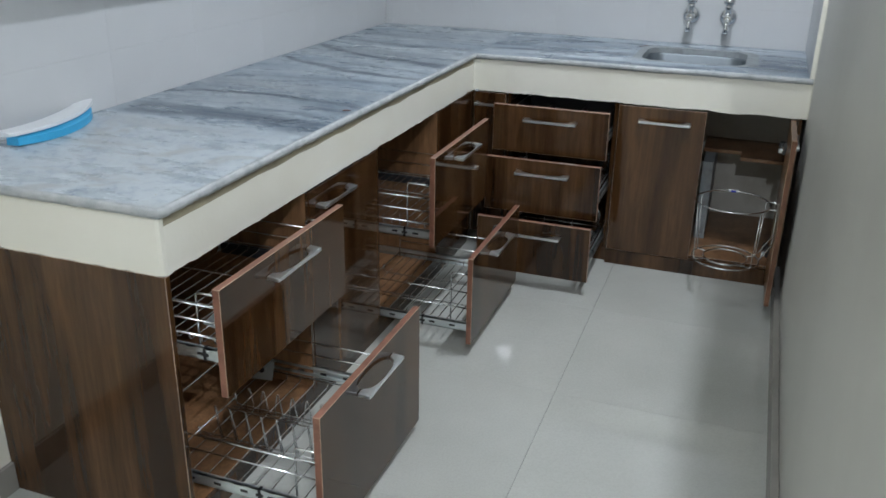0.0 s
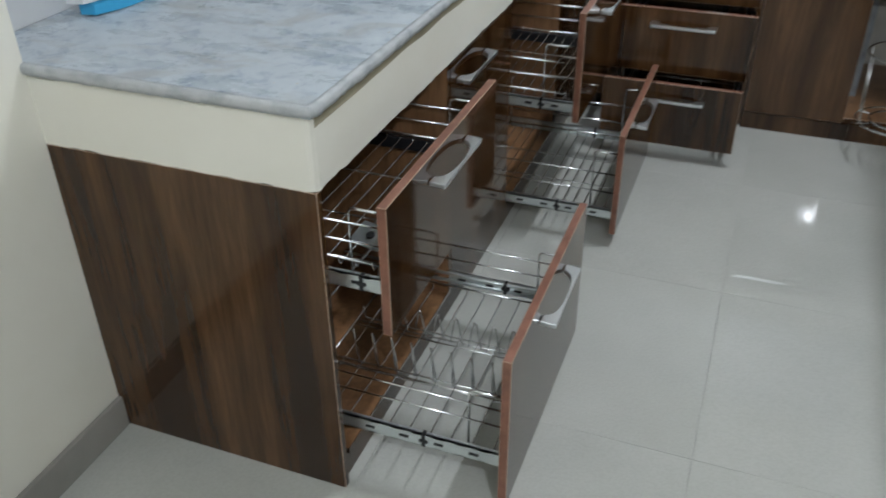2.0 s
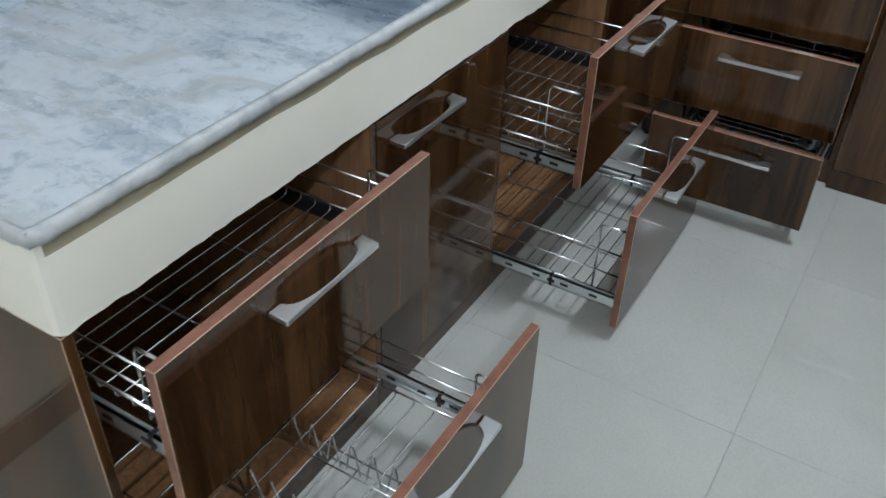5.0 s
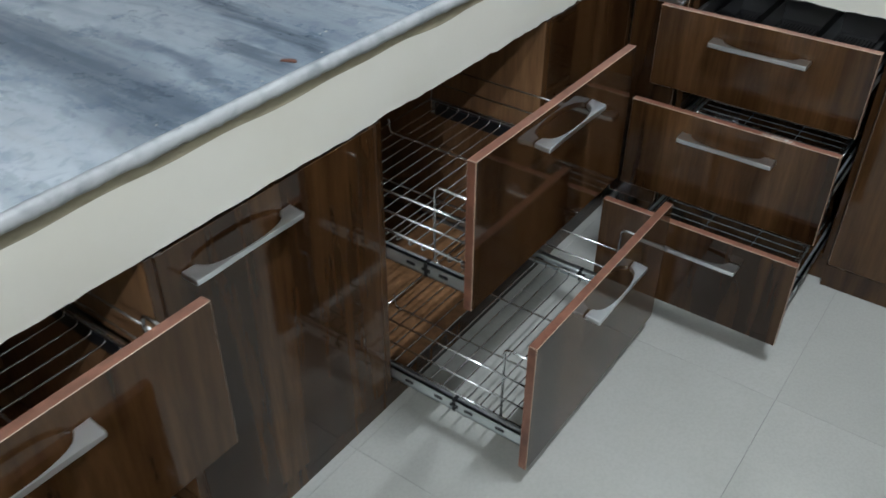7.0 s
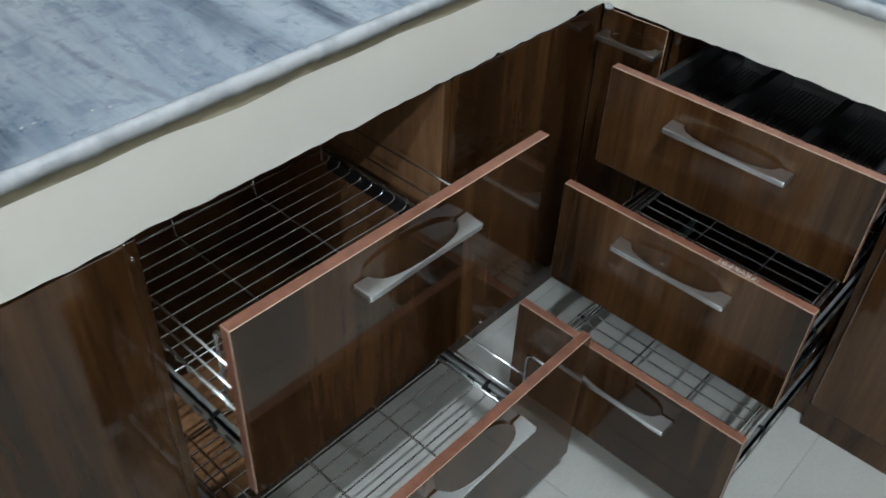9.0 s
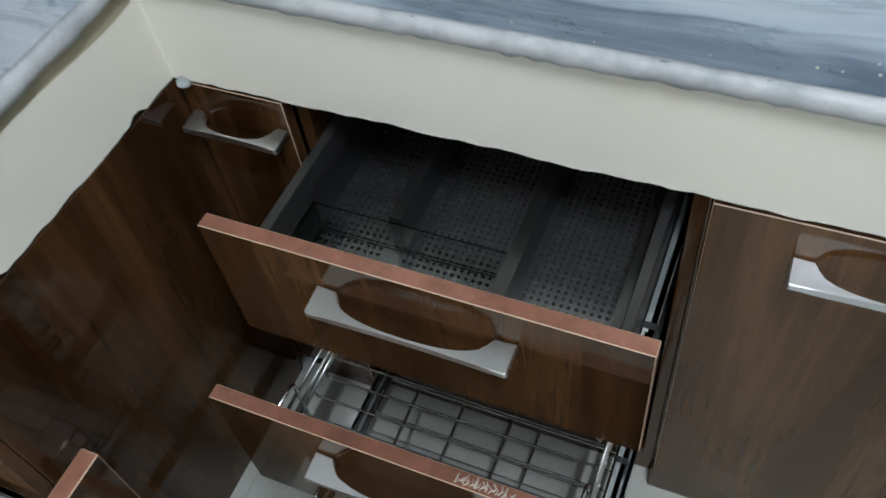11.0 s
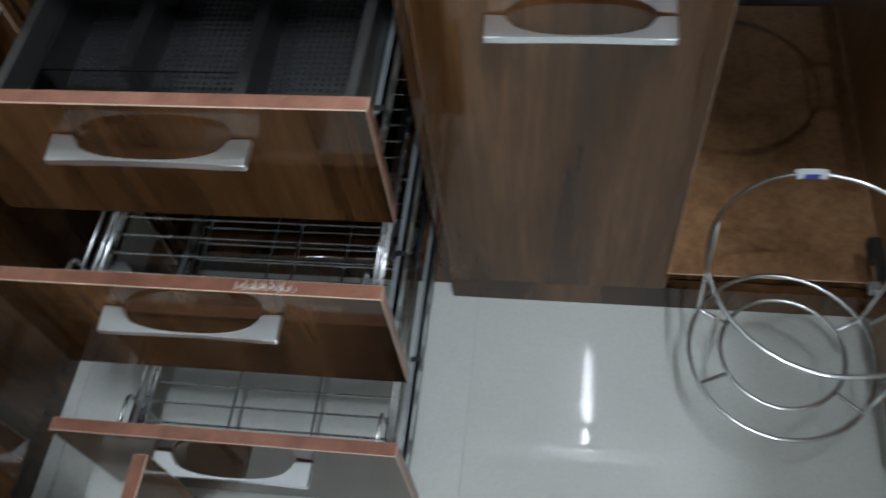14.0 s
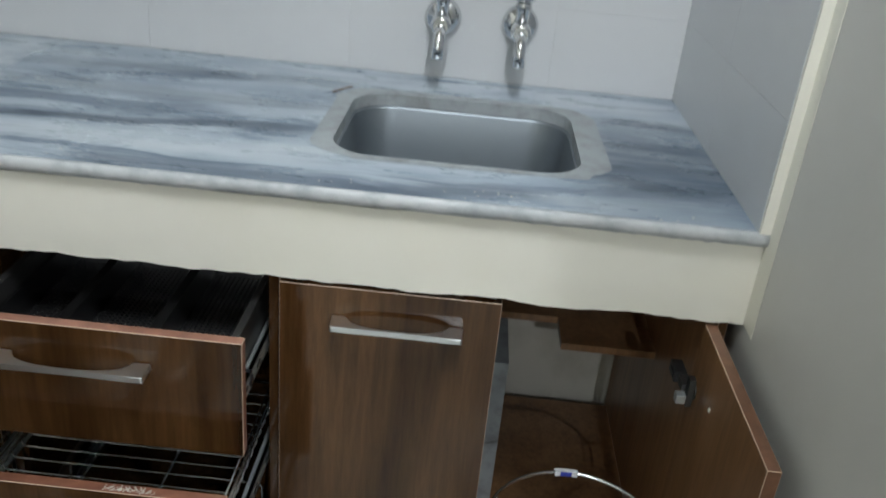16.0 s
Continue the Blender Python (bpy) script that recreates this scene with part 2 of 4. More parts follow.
def marble(name, cloudy):
    """Blue-grey banded stone; cloudy: how far pale dust covers the bands near the free end."""
    m = material(name, (0.4, 0.45, 0.5), 0.3)
    co = m.node_tree.nodes.new("ShaderNodeTexCoord")
    warp = node(m, "ShaderNodeTexNoise", Scale=1.7, Detail=3.0)
    join(m, co, "Object", warp, "Vector")
    bend = mix(m, 0.24, (co, "Object"), (warp, "Color"), "ADD")
    mp = m.node_tree.nodes.new("ShaderNodeMapping")
    mp.inputs["Scale"].default_value = (0.7, 4.2, 1)
    mp.inputs["Rotation"].default_value = (0, 0, radians(-14 if cloudy else -4))
    join(m, bend, 2, mp, "Vector")
    bands = node(m, "ShaderNodeTexNoise", Scale=1.5, Detail=9.0, Roughness=0.62, Distortion=0.4)
    join(m, mp, 0, bands, "Vector")
    a = ramp(m, bands, "Fac", ((0.34, (0.21, 0.27, 0.33)), (0.42, (0.27, 0.33, 0.39)), (0.48, (0.34, 0.40, 0.45)),
                               (0.58, (0.41, 0.465, 0.505)), (0.74, (0.50, 0.54, 0.565))))
    vein = m.node_tree.nodes.new("ShaderNodeMapping")
    vein.inputs["Scale"].default_value = (1.6, 17, 1)
    vein.inputs["Rotation"].default_value = (0, 0, radians(-20 if cloudy else -2))
    join(m, bend, 2, vein, "Vector")
    thin = node(m, "ShaderNodeTexNoise", Scale=2.0, Detail=10.0, Roughness=0.7)
    join(m, vein, 0, thin, "Vector")
    b = ramp(m, thin, "Fac", ((0.38, (0.30, 0.36, 0.45)), (0.48, (0.95, 0.95, 0.95)), (1.0, (1.08, 1.08, 1.08))))
    c = mix(m, 0.45, (a, 0), (b, 0), "MULTIPLY")
    # blue-grey flecks between paler patches
    fleck = node(m, "ShaderNodeTexNoise", Scale=26.0, Detail=7.0, Roughness=0.68, Distortion=0.6)
    join(m, co, "Object", fleck, "Vector")
    fr = ramp(m, fleck, "Fac", ((0.37, (0.60, 0.65, 0.73)), (0.48, (1.0, 1.0, 1.0)), (0.66, (1.12, 1.11, 1.10))))
    # dry dust and scuffs left by the building work
    dust = node(m, "ShaderNodeTexNoise", Scale=4.5, Detail=8.0, Roughness=0.72)
    scuff = m.node_tree.nodes.new("ShaderNodeMapping")
    scuff.inputs["Scale"].default_value = (1, 2.4, 1)
    join(m, co, "Object", scuff, "Vector")
    join(m, scuff, 0, dust, "Vector")
    d = ramp(m, dust, "Fac", ((0.40, (0, 0, 0)), (0.62, (0.9, 0.9, 0.9))))
    if cloudy:
        sep = m.node_tree.nodes.new("ShaderNodeSeparateXYZ")
        join(m, co, "Object", sep, 0)
        near = ramp(m, sep, "Y", ((0.42, (1, 1, 1)), (0.74, (0.04, 0.04, 0.04)), (1.0, (0.06, 0.06, 0.06))))
        spread = mix(m, 1.0, (d, 0), (near, 0), "MULTIPLY")
        base = mix(m, (near, 0), (0, 0, 0), (0.55, 0.55, 0.55))
        amount = mix(m, 1.0, (spread, 2), (base, 2), "ADD")
        e0 = mix(m, (amount, 2), (c, 2), (0.495, 0.55, 0.59))
        e1 = mix(m, 0.9, (e0, 2), (fr, 0), "MULTIPLY")
        # greyish stains where wet cement dried
        stain = node(m, "ShaderNodeTexNoise", Scale=2.6, Detail=7.0, Roughness=0.68, Distortion=0.8)
        join(m, scuff, 0, stain, "Vector")
        sr = ramp(m, stain, "Fac", ((0.50, (0, 0, 0)), (0.60, (0.75, 0.75, 0.75))))
        st = mix(m, 1.0, (sr, 0), (near, 0), "MULTIPLY")
        e = mix(m, (st, 2), (e1, 2), (0.35, 0.365, 0.36))
    else:
        soft = mix(m, 1.0, (d, 0), (0.22, 0.22, 0.22), "MULTIPLY")
        e0 = mix(m, (soft, 2), (c, 2), (0.42, 0.45, 0.48))
        patch_map = m.node_tree.nodes.new("ShaderNodeMapping")
        patch_map.inputs["Scale"].default_value = (1.1, 5.5, 1)
        join(m, bend, 2, patch_map, "Vector")
        patch = node(m, "ShaderNodeTexNoise", Scale=2.0, Detail=6.0, Roughness=0.6, Distortion=0.7)
        join(m, patch_map, 0, patch, "Vector")
        pr = ramp(m, patch, "Fac", ((0.38, (0.36, 0.42, 0.50)), (0.47, (0.84, 0.88, 0.93)), (0.62, (1.02, 1.03, 1.04))))
        e = mix(m, 1.0, (e0, 2), (pr, 0), "MULTIPLY")
    dark = veins(m, co, LONG_VEINS if cloudy else BACK_VEINS)
    e = mix(m, 0.0, (e, 2), (0.055, 0.080, 0.115))
    m.node_tree.links.new(dark, e.inputs[0])
    join(m, e, 2, bsdf(m), "Base Color")
    r = ramp(m, dust, "Fac", ((0.4, (0.22,) * 3), (0.65, (0.5,) * 3)))
    join(m, r, 0, bsdf(m), "Roughness")
    return m


STONE = marble("banded_blue_grey_marble", True)
STONE2 = marble("striped_blue_grey_marble", False)
NOSE = plaster("chalky_marble_edge", (0.47, 0.49, 0.50), (0.29, 0.315, 0.33), 0.55, 22.0)


# ---------- building blocks ----------
def part(name, bm, mats, parent=None, label="", m=None, smooth=False):
    """Links a bmesh as one mesh object under a thing or a part."""
    me = bpy.data.meshes.new(name)
    bm.normal_update()
    bm.to_mesh(me)
    bm.free()
    for one in mats if isinstance(mats, (list, tuple)) else (mats,):
        me.materials.append(one)
    if smooth:
        for p in me.polygons:
            p.use_smooth = True
    ob = new(name, me)
    ob.parent = parent
    if m is not None:
        ob.matrix_basis = m
    return tagged(ob, label)


def thing(name, m, label, category, group=""):
    ob = new(name)
    ob.empty_display_size = 0.05
    ob.matrix_basis = m
    return tagged(ob, label, category, group)


def box(bm, x0, y0, z0, x1, y1, z1, mat=0):
    vs = [bm.verts.new((x, y, z)) for z in (z0, z1) for y in (y0, y1) for x in (x0, x1)]
    for q in ((0, 2, 3, 1), (4, 5, 7, 6), (0, 1, 5, 4), (2, 6, 7, 3), (0, 4, 6, 2), (1, 3, 7, 5)):
        f = bm.faces.new([vs[i] for i in q])
        f.material_index = mat
    return vs


def block(x0, y0, z0, x1, y1, z1, edge=0.0):
    bm = bmesh.new()
    box(bm, x0, y0, z0, x1, y1, z1)
    if edge:
        bmesh.ops.bevel(bm, geom=bm.edges[:], offset=edge, segments=1, affect="EDGES")
    return bm


def board(x0, y0, z0, x1, y1, z1, face="y", back=None):
    """A laminated board: faces across its thickness take slot 0 (and slot 3 at the back), the banded edges slot 1, the glue line slot 2."""
    bm = block(x0, y0, z0, x1, y1, z1, 0.0009)
    axis = "xyz".index(face)
    bm.normal_update()
    for f in bm.faces:
        n = [abs(c) for c in f.normal]
        if max(n) < 0.9:
            f.material_index = 2
        elif n[axis] > 0.9:
            f.material_index = 3 if back and f.normal[axis] * back > 0 else 0
        else:
            f.material_index = 1
    return bm


def tube(bm, pts, r, sides=6, closed=False, mat=0):
    """A round rod along a line of points."""
    pts = [Vector(p) for p in pts]
    n = len(pts)
    rings = []
    side = None
    for i, p in enumerate(pts):
        a = pts[i - 1] if (i or closed) else p
        b = pts[(i + 1) % n] if (i < n - 1 or closed) else p
        d = (b - a).normalized()
        if side is None:
            side = d.cross(Vector((0, 0, 1)))
            if side.length < 0.1:
                side = d.cross(Vector((1, 0, 0)))
        side = (side - d * side.dot(d)).normalized()
        up = d.cross(side)
        rings.append([bm.verts.new(p + r * (math.cos(k * math.tau / sides) * side + math.sin(k * math.tau / sides) * up)) for k in range(sides)])
    for i in range(n if closed else n - 1):
        a, b = rings[i], rings[(i + 1) % n]
        for k in range(sides):
            f = bm.faces.new((a[k], a[(k + 1) % sides], b[(k + 1) % sides], b[k]))
            f.smooth, f.material_index = True, mat
    if not closed:
        bm.faces.new(rings[0][::-1]).material_index = mat
        bm.faces.new(rings[-1]).material_index = mat


def rounded(pts, r=0.008, steps=3):
    """The same line with its inner corners rounded."""
    pts = [Vector(p) for p in pts]
    out = [pts[0]]
    for a, b, c in zip(pts, pts[1:], pts[2:]):
        u, v = (a - b), (c - b)
        k = min(r, u.length * 0.45, v.length * 0.45)
        p, q = b + u.normalized() * k, b + v.normalized() * k
        for s in range(steps + 1):
            t = s / steps
            out.append(p * (1 - t) ** 2 + b * 2 * t * (1 - t) + q * t ** 2)
    return out + [pts[-1]]


def lathe(bm, profile, steps=24, axis="z", mat=0, at=(0, 0, 0)):
    """Turns a profile of (radius, height) about an axis."""
    rings = []
    for r, h in profile:
        ring = []
        for k in range(steps):
            a = k * math.tau / steps
            u, v = r * math.cos(a), r * math.sin(a)
            p = {"z": (u, v, h), "y": (u, h, v), "x": (h, u, v)}[axis]
            ring.append(bm.verts.new(Vector(p) + Vector(at)))
        rings.append(ring)
    for a, b in zip(rings, rings[1:]):
        for k in range(steps):
            f = bm.faces.new((a[k], a[(k + 1) % steps], b[(k + 1) % steps], b[k]))
            f.smooth, f.material_index = True, mat
    bm.faces.new(rings[0][::-1]).material_index = mat
    bm.faces.new(rings[-1]).material_index = mat


def prism(bm, outline, z0, z1, mat=0):
    """An upright prism on a simple outline of (x, y)."""
    lo = [bm.verts.new((x, y, z0)) for x, y in outline]
    hi = [bm.verts.new((x, y, z1)) for x, y in outline]
    fs = [bm.faces.new(lo[::-1]), bm.faces.new(hi)]
    n = len(lo)
    for i in range(n):
        fs.append(bm.faces.new((lo[i], lo[(i + 1) % n], hi[(i + 1) % n], hi[i])))
    for f in fs:
        f.material_index = mat


def structure(name, bm, mats, label, parent=None, smooth=False):
    return tagged(part(name, bm, mats, parent, label, smooth=smooth), "", name.split("_")[0], "", "structure")


# ---------- shell of the room ----------
floor = structure("floor", block(XL - 0.2, YN - 0.2, -0.12, XR + 0.2, YB + 0.2, -0.006), DARKGROUT, "floor of large pale polished tiles with thin joints")
structure("wall_north", block(XL - 0.2, YB + 0.006, -0.006, XR + 0.2, YB + 0.2, ZC), RAW, "back wall of the kitchen, plastered and tiled above the stone")
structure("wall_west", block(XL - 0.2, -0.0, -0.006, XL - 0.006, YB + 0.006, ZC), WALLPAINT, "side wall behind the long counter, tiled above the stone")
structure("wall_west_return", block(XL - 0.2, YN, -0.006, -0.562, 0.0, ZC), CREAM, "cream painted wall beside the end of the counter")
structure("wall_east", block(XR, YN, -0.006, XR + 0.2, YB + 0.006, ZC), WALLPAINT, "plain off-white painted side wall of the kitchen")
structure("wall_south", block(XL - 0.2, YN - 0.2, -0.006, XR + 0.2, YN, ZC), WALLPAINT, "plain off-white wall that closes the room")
structure("ceiling", block(XL - 0.2, YN - 0.2, ZC, XR + 0.2, YB + 0.2, ZC + 0.15), WALLPAINT, "flat off-white painted ceiling")
structure("skirting_east", block(XR - 0.022, YN, 0, XR - 0.0005, YI + 0.03, 0.085, 0.002), SKIRT, "grey tile skirting along the off-white wall")
structure("skirting_west", block(-0.5615, YN, 0, -0.549, -0.001, 0.085, 0.002), SKIRT, "grey tile skirting beside the end of the counter")
structure("wall_east_return", block(1.3185, YI - 0.012, ZM + 0.0005, XR + 0.001, YB + 0.006, ZC), CREAM, "thicker end of the side wall beside the sink, with a cream front face")

structure("trim_east", block(XR - 0.0014, YI - 0.045, ZF + 0.002, XR - 0.0004, YI - 0.0008, ZC - 0.001, 0.0003), CREAM, "cream painted margin beside the tiled end")
# unseen slab, added overhead to cast the floor shadow along the side wall
structure("loft_slab", block(0.985, -0.7, 2.10, XR - 0.0005, 1.48, 2.20), WALLPAINT, "unseen overhead slab, added to shade the floor by the side wall")

# unseen box, put here so the upper part of the tiled wall falls in shade
structure("wall_cupboard_body", block(XL - 0.0005, 0.002, 1.50, -0.32, 2.0, 2.10), WALLPAINT, "unseen overhead box, added to shade the top of the tiled wall")

# slab edge below the stone, with a ragged plaster line underneath
def slab_edge(name, corners, label, depth=0.05):
    line = []
    for a, b in zip(corners, corners[1:]):
        a, b = Vector((*a, 0)), Vector((*b, 0))
        n = max(1, int((b - a).length / 0.011))
        line += [a.lerp(b, i / n) for i in range(n)]
    line.append(Vector((*corners[-1], 0)))
    bm = bmesh.new()
    rows = []
    for i, p in enumerate(line):
        u = (p - line[i - 1]).normalized() if i else (line[1] - p).normalized()
        v = (line[i + 1] - p).normalized() if i < len(line) - 1 else u
        inward = Vector((-u.y - v.y, u.x + v.x, 0))
        inward = inward.normalized() / max(0.5, inward.normalized().dot(Vector((-u.y, u.x, 0)))) * depth
        low = ZF + 0.004 * noise.noise((p.x * 9, p.y * 9, 3.1)) + 0.003 * noise.noise((p.x * 45, p.y * 45, 1.7)) + (0.006 if p.y > 0.1 and noise.noise((p.x * 13, p.y * 13, 9.2)) > 0.48 else 0)
        swell = -inward.normalized() * (0.0012 * noise.noise((p.x * 4, p.y * 4, 8)))
        rows.append([bm.verts.new(q) for q in (p + Vector((0, 0, low)), p + swell + Vector((0, 0, ZF + 0.03)), p + Vector((0, 0, ZT - 0.019 + 0.006 * noise.noise((p.x * 8, p.y * 8, 7.7)))), p + Vector((0, 0, ZT - 0.0005 - 0.006 * max(0, noise.noise((p.x * 11, p.y * 11, 4.4))))),
                                               p + inward + Vector((0, 0, ZT)), p + inward + Vector((0, 0, low + 0.004)))])
    for a, b in zip(rows, rows[1:]):
        for k in range(6):
            f = bm.faces.new((a[k], b[k], b[(k + 1) % 6], a[(k + 1) % 6]))
            f.material_index = 1 if k == 2 and a[0].co.y > 0.004 and a[0].co.y < YI - 0.02 else 0
    bm.faces.new(rows[0]), bm.faces.new(rows[-1][::-1])
    bmesh.ops.recalc_face_normals(bm, faces=bm.faces[:])
    return structure(name, bm, [CREAM, BARE_SHADED], label)


slab_edge("slab_edge", [(XL + 0.001, 0), (-0.012, 0), (-0.0035, 0.0035), (0, 0.012), (0, YI), (XR - 0.001, YI)], "cream plastered edge of the counter slab")
structure("slab_west", block(XL + 0.001, 0.056, ZF + 0.03, -0.052, YB, ZT - 0.001), RAW, "rough concrete counter slab")
structure("slab_north", block(-0.05, YI + 0.052, ZF + 0.03, 0.62, YB, ZT - 0.001), RAW, "rough concrete counter slab")
structure("slab_north_end", block(1.15, YI + 0.052, ZF + 0.03, XR - 0.001, YB, ZT - 0.001), RAW, "rough concrete counter slab")


# ---------- stone tops ----------
def rounded_rect(x0, y0, x1, y1, r, k=6):
    out = []
    for cx, cy, a0 in ((x1 - r, y0 + r, -90), (x1 - r, y1 - r, 0), (x0 + r, y1 - r, 90), (x0 + r, y0 + r, 180)):
        for i in range(k + 1):
            a = radians(a0 + 90 * i / k)
            out.append((cx + r * math.cos(a), cy + r * math.sin(a)))
    return out


SINK = (0.665, 2.26, 1.085, 2.622)


def top_with_hole(outer, inner, z0, z1):
    bm = bmesh.new()
    loops = []
    for pts in (outer, inner):
        vs = [bm.verts.new((x, y, z1)) for x, y in pts]
        loops.append(vs)
        for i in range(len(vs)):
            bm.edges.new((vs[i], vs[(i + 1) % len(vs)]))
    bmesh.ops.triangle_fill(bm, use_beauty=True, edges=bm.edges[:])
    ret = bmesh.ops.extrude_face_region(bm, geom=bm.faces[:])
    for v in ret["geom"]:
        if isinstance(v, bmesh.types.BMVert):
            v.co.z = z0
    bmesh.ops.recalc_face_normals(bm, faces=bm.faces[:])
    return bm


def nosing(pts, name, label, parent):
    """A rounded, slightly chipped stone edge."""
    bm = bmesh.new()
    line = []
    for a, b in zip(pts, pts[1:]):
        a, b = Vector(a), Vector(b)
        n = max(2, int((b - a).length / 0.012))
        line += [a.lerp(b, i / n) for i in range(n)]
    line.append(Vector(pts[-1]))
    rings = []
    for i, p in enumerate(line):
        d = (line[min(i + 1, len(line) - 1)] - line[max(i - 1, 0)]).normalized()
        out = Vector((d.y, -d.x, 0))
        j = 1 + 0.42 * noise.noise((p.x * 74, p.y * 74, 0)) + 0.12 * noise.noise((p.x * 14, p.y * 14, 5)) - (0.14 if noise.noise((p.x * 31, p.y * 31, 2)) > 0.42 else 0)
        ring = []
        for a in (-90, -50, -10, 30, 65, 95):
            a = radians(a)
            ring.append(bm.verts.new(p + out * (0.0080 * math.cos(a) * j) + Vector((0, 0, 0.0112 * math.sin(a) * (0.4 + 0.6 * j)))))
        ring.append(bm.verts.new(p - out * 0.006 + Vector((0, 0, 0.0105))))
        ring.append(bm.verts.new(p - out * 0.006 - Vector((0, 0, 0.0105))))
        rings.append(ring)
    for a, b in zip(rings, rings[1:]):
        for k in range(8):
            f = bm.faces.new((a[k], b[k], b[(k + 1) % 8], a[(k + 1) % 8]))
            f.smooth = k < 6
    bm.faces.new(rings[0]), bm.faces.new(rings[-1][::-1])
    bmesh.ops.recalc_face_normals(bm, faces=bm.faces[:])
    return part(name, bm, NOSE, parent, label)


zn = (ZT + ZM) / 2 + 0.001
top_a = tagged(part("countertop", block(XL + 0.0005, -0.004, ZT + 0.0005, -0.0005 + 0.004, YB - 0.0005, ZM), STONE), "banded blue-grey marble top, dusty, on the long counter", "countertop")
top_b = tagged(part("countertop", top_with_hole([(0.005, YI - 0.004), (XR - 0.001, YI - 0.004), (XR - 0.001, YB - 0.001), (0.005, YB - 0.001)],
                                        rounded_rect(*SINK, 0.075), ZT + 0.0005, ZM), STONE2),
       "striped blue-grey marble top with a cut-out for the sink", "countertop")
nosing([(XL + 0.001, -0.004, zn), (-0.016, -0.004, zn), (-0.002, -0.0025, zn), (0.0045, 0.010, zn), (0.005, 0.03, zn), (0.005, YI - 0.004, zn)],
       "nosing", "rounded chalky marble edge with small chips", top_a)
nosing([(0.0052, YI - 0.005, zn), (XR - 0.001, YI - 0.006, zn)], "nosing", "rounded chalky marble edge with small chips", top_b)

# wall tiles: pieces of the tiled band
TILE_W, TILE_H = 0.43, 0.30


# ---------- hardware ----------
def handle(width, parent, at):
    """A flared bow handle: a flat plate with a long oval cut out against the front."""
    bm = bmesh.new()
    w, d, n = width / 2, 0.033, 22
    inner_w, inner_d = w * 0.785, 0.0275
    outer = [(-w, 0.0), (-w * 0.995, -d * 0.97), (-w * 0.975, -d)]
    outer += [(w * 0.975 * (2 * i / 8 - 1), -d + 0.002 * math.sin(math.pi * i / 8)) for i in range(1, 8)]
    outer += [(w * 0.975, -d), (w * 0.995, -d * 0.97), (w, 0.0)]
    arc = [(inner_w * math.copysign(abs(math.cos(math.pi * i / n)) ** 0.8, math.cos(math.pi * i / n)), -0.001 - inner_d * math.sin(math.pi * i / n) ** 0.9) for i in range(n + 1)]
    prism(bm, outer + arc, -0.0070, 0.0030)
    bmesh.ops.bevel(bm, geom=bm.edges[:], offset=0.0012, segments=1, affect="EDGES")
    bmesh.ops.triangulate(bm, faces=[f for f in bm.faces if len(f.verts) > 4])
    return part("handle", bm, SATIN, parent, "chrome bow handle with flared ends", pose(at[0], at[1] - 0.001, at[2] + 0.002, 4.5))


def rail(parent, x, y0, y1, z, open_to, side):
    """A telescopic runner: the fixed channel, the sliding member, slots and a black catch."""
    h = 0.0150
    s = 1 if side > 0 else -1
    bm = bmesh.new()
    xa, xb = (x, x + s * 0.006)
    lo, hi = min(xa, xb), max(xa, xb)
    box(bm, lo, y0, z - h, hi, y1, z + h)
    for dz in (-h, h - 0.003):
        box(bm, min(x, x + s * 0.012), y0, z + dz, max(x, x + s * 0.012), y1, z + dz + 0.003)
    for k in range(5):
        yy = y0 + 0.045 + k * 0.075
        if yy + 0.03 < y1:
            box(bm, x + s * 0.0125 - 0.0005, yy, z - 0.0035, x + s * 0.0125 + 0.0005, yy + 0.020, z + 0.0035, 1)
            box(bm, x - s * 0.0006 - 0.0004, yy, z - 0.0035, x - s * 0.0006 + 0.0004, yy + 0.020, z + 0.0035, 1)
    # ball track between the two members
    tube(bm, [(x + s * 0.009, y0 + 0.02, z + h - 0.006), (x + s * 0.009, y1 - 0.01, z + h - 0.006)], 0.003, 5)
    tube(bm, [(x + s * 0.009, y0 + 0.02, z - h + 0.006), (x + s * 0.009, y1 - 0.01, z - h + 0.006)], 0.003, 5)
    runner = part("runner", bm, [ZINC, BLACK], parent, "zinc-plated telescopic runner with dark slots")
    bm = bmesh.new()
    box(bm, min(x, x + s * 0.013) - 0.001, open_to - 0.005, z - h * 1.05, max(x, x + s * 0.013) + 0.001, open_to + 0.003, z + h * 1.05)
    box(bm, min(x, x + s * 0.013) - 0.002, open_to - 0.011, z - h * 0.3, max(x, x + s * 0.013) + 0.002, open_to + 0.008, z + h * 0.2)
    part("catch", bm, BLACK, runner, "black plastic catch")
    return runner


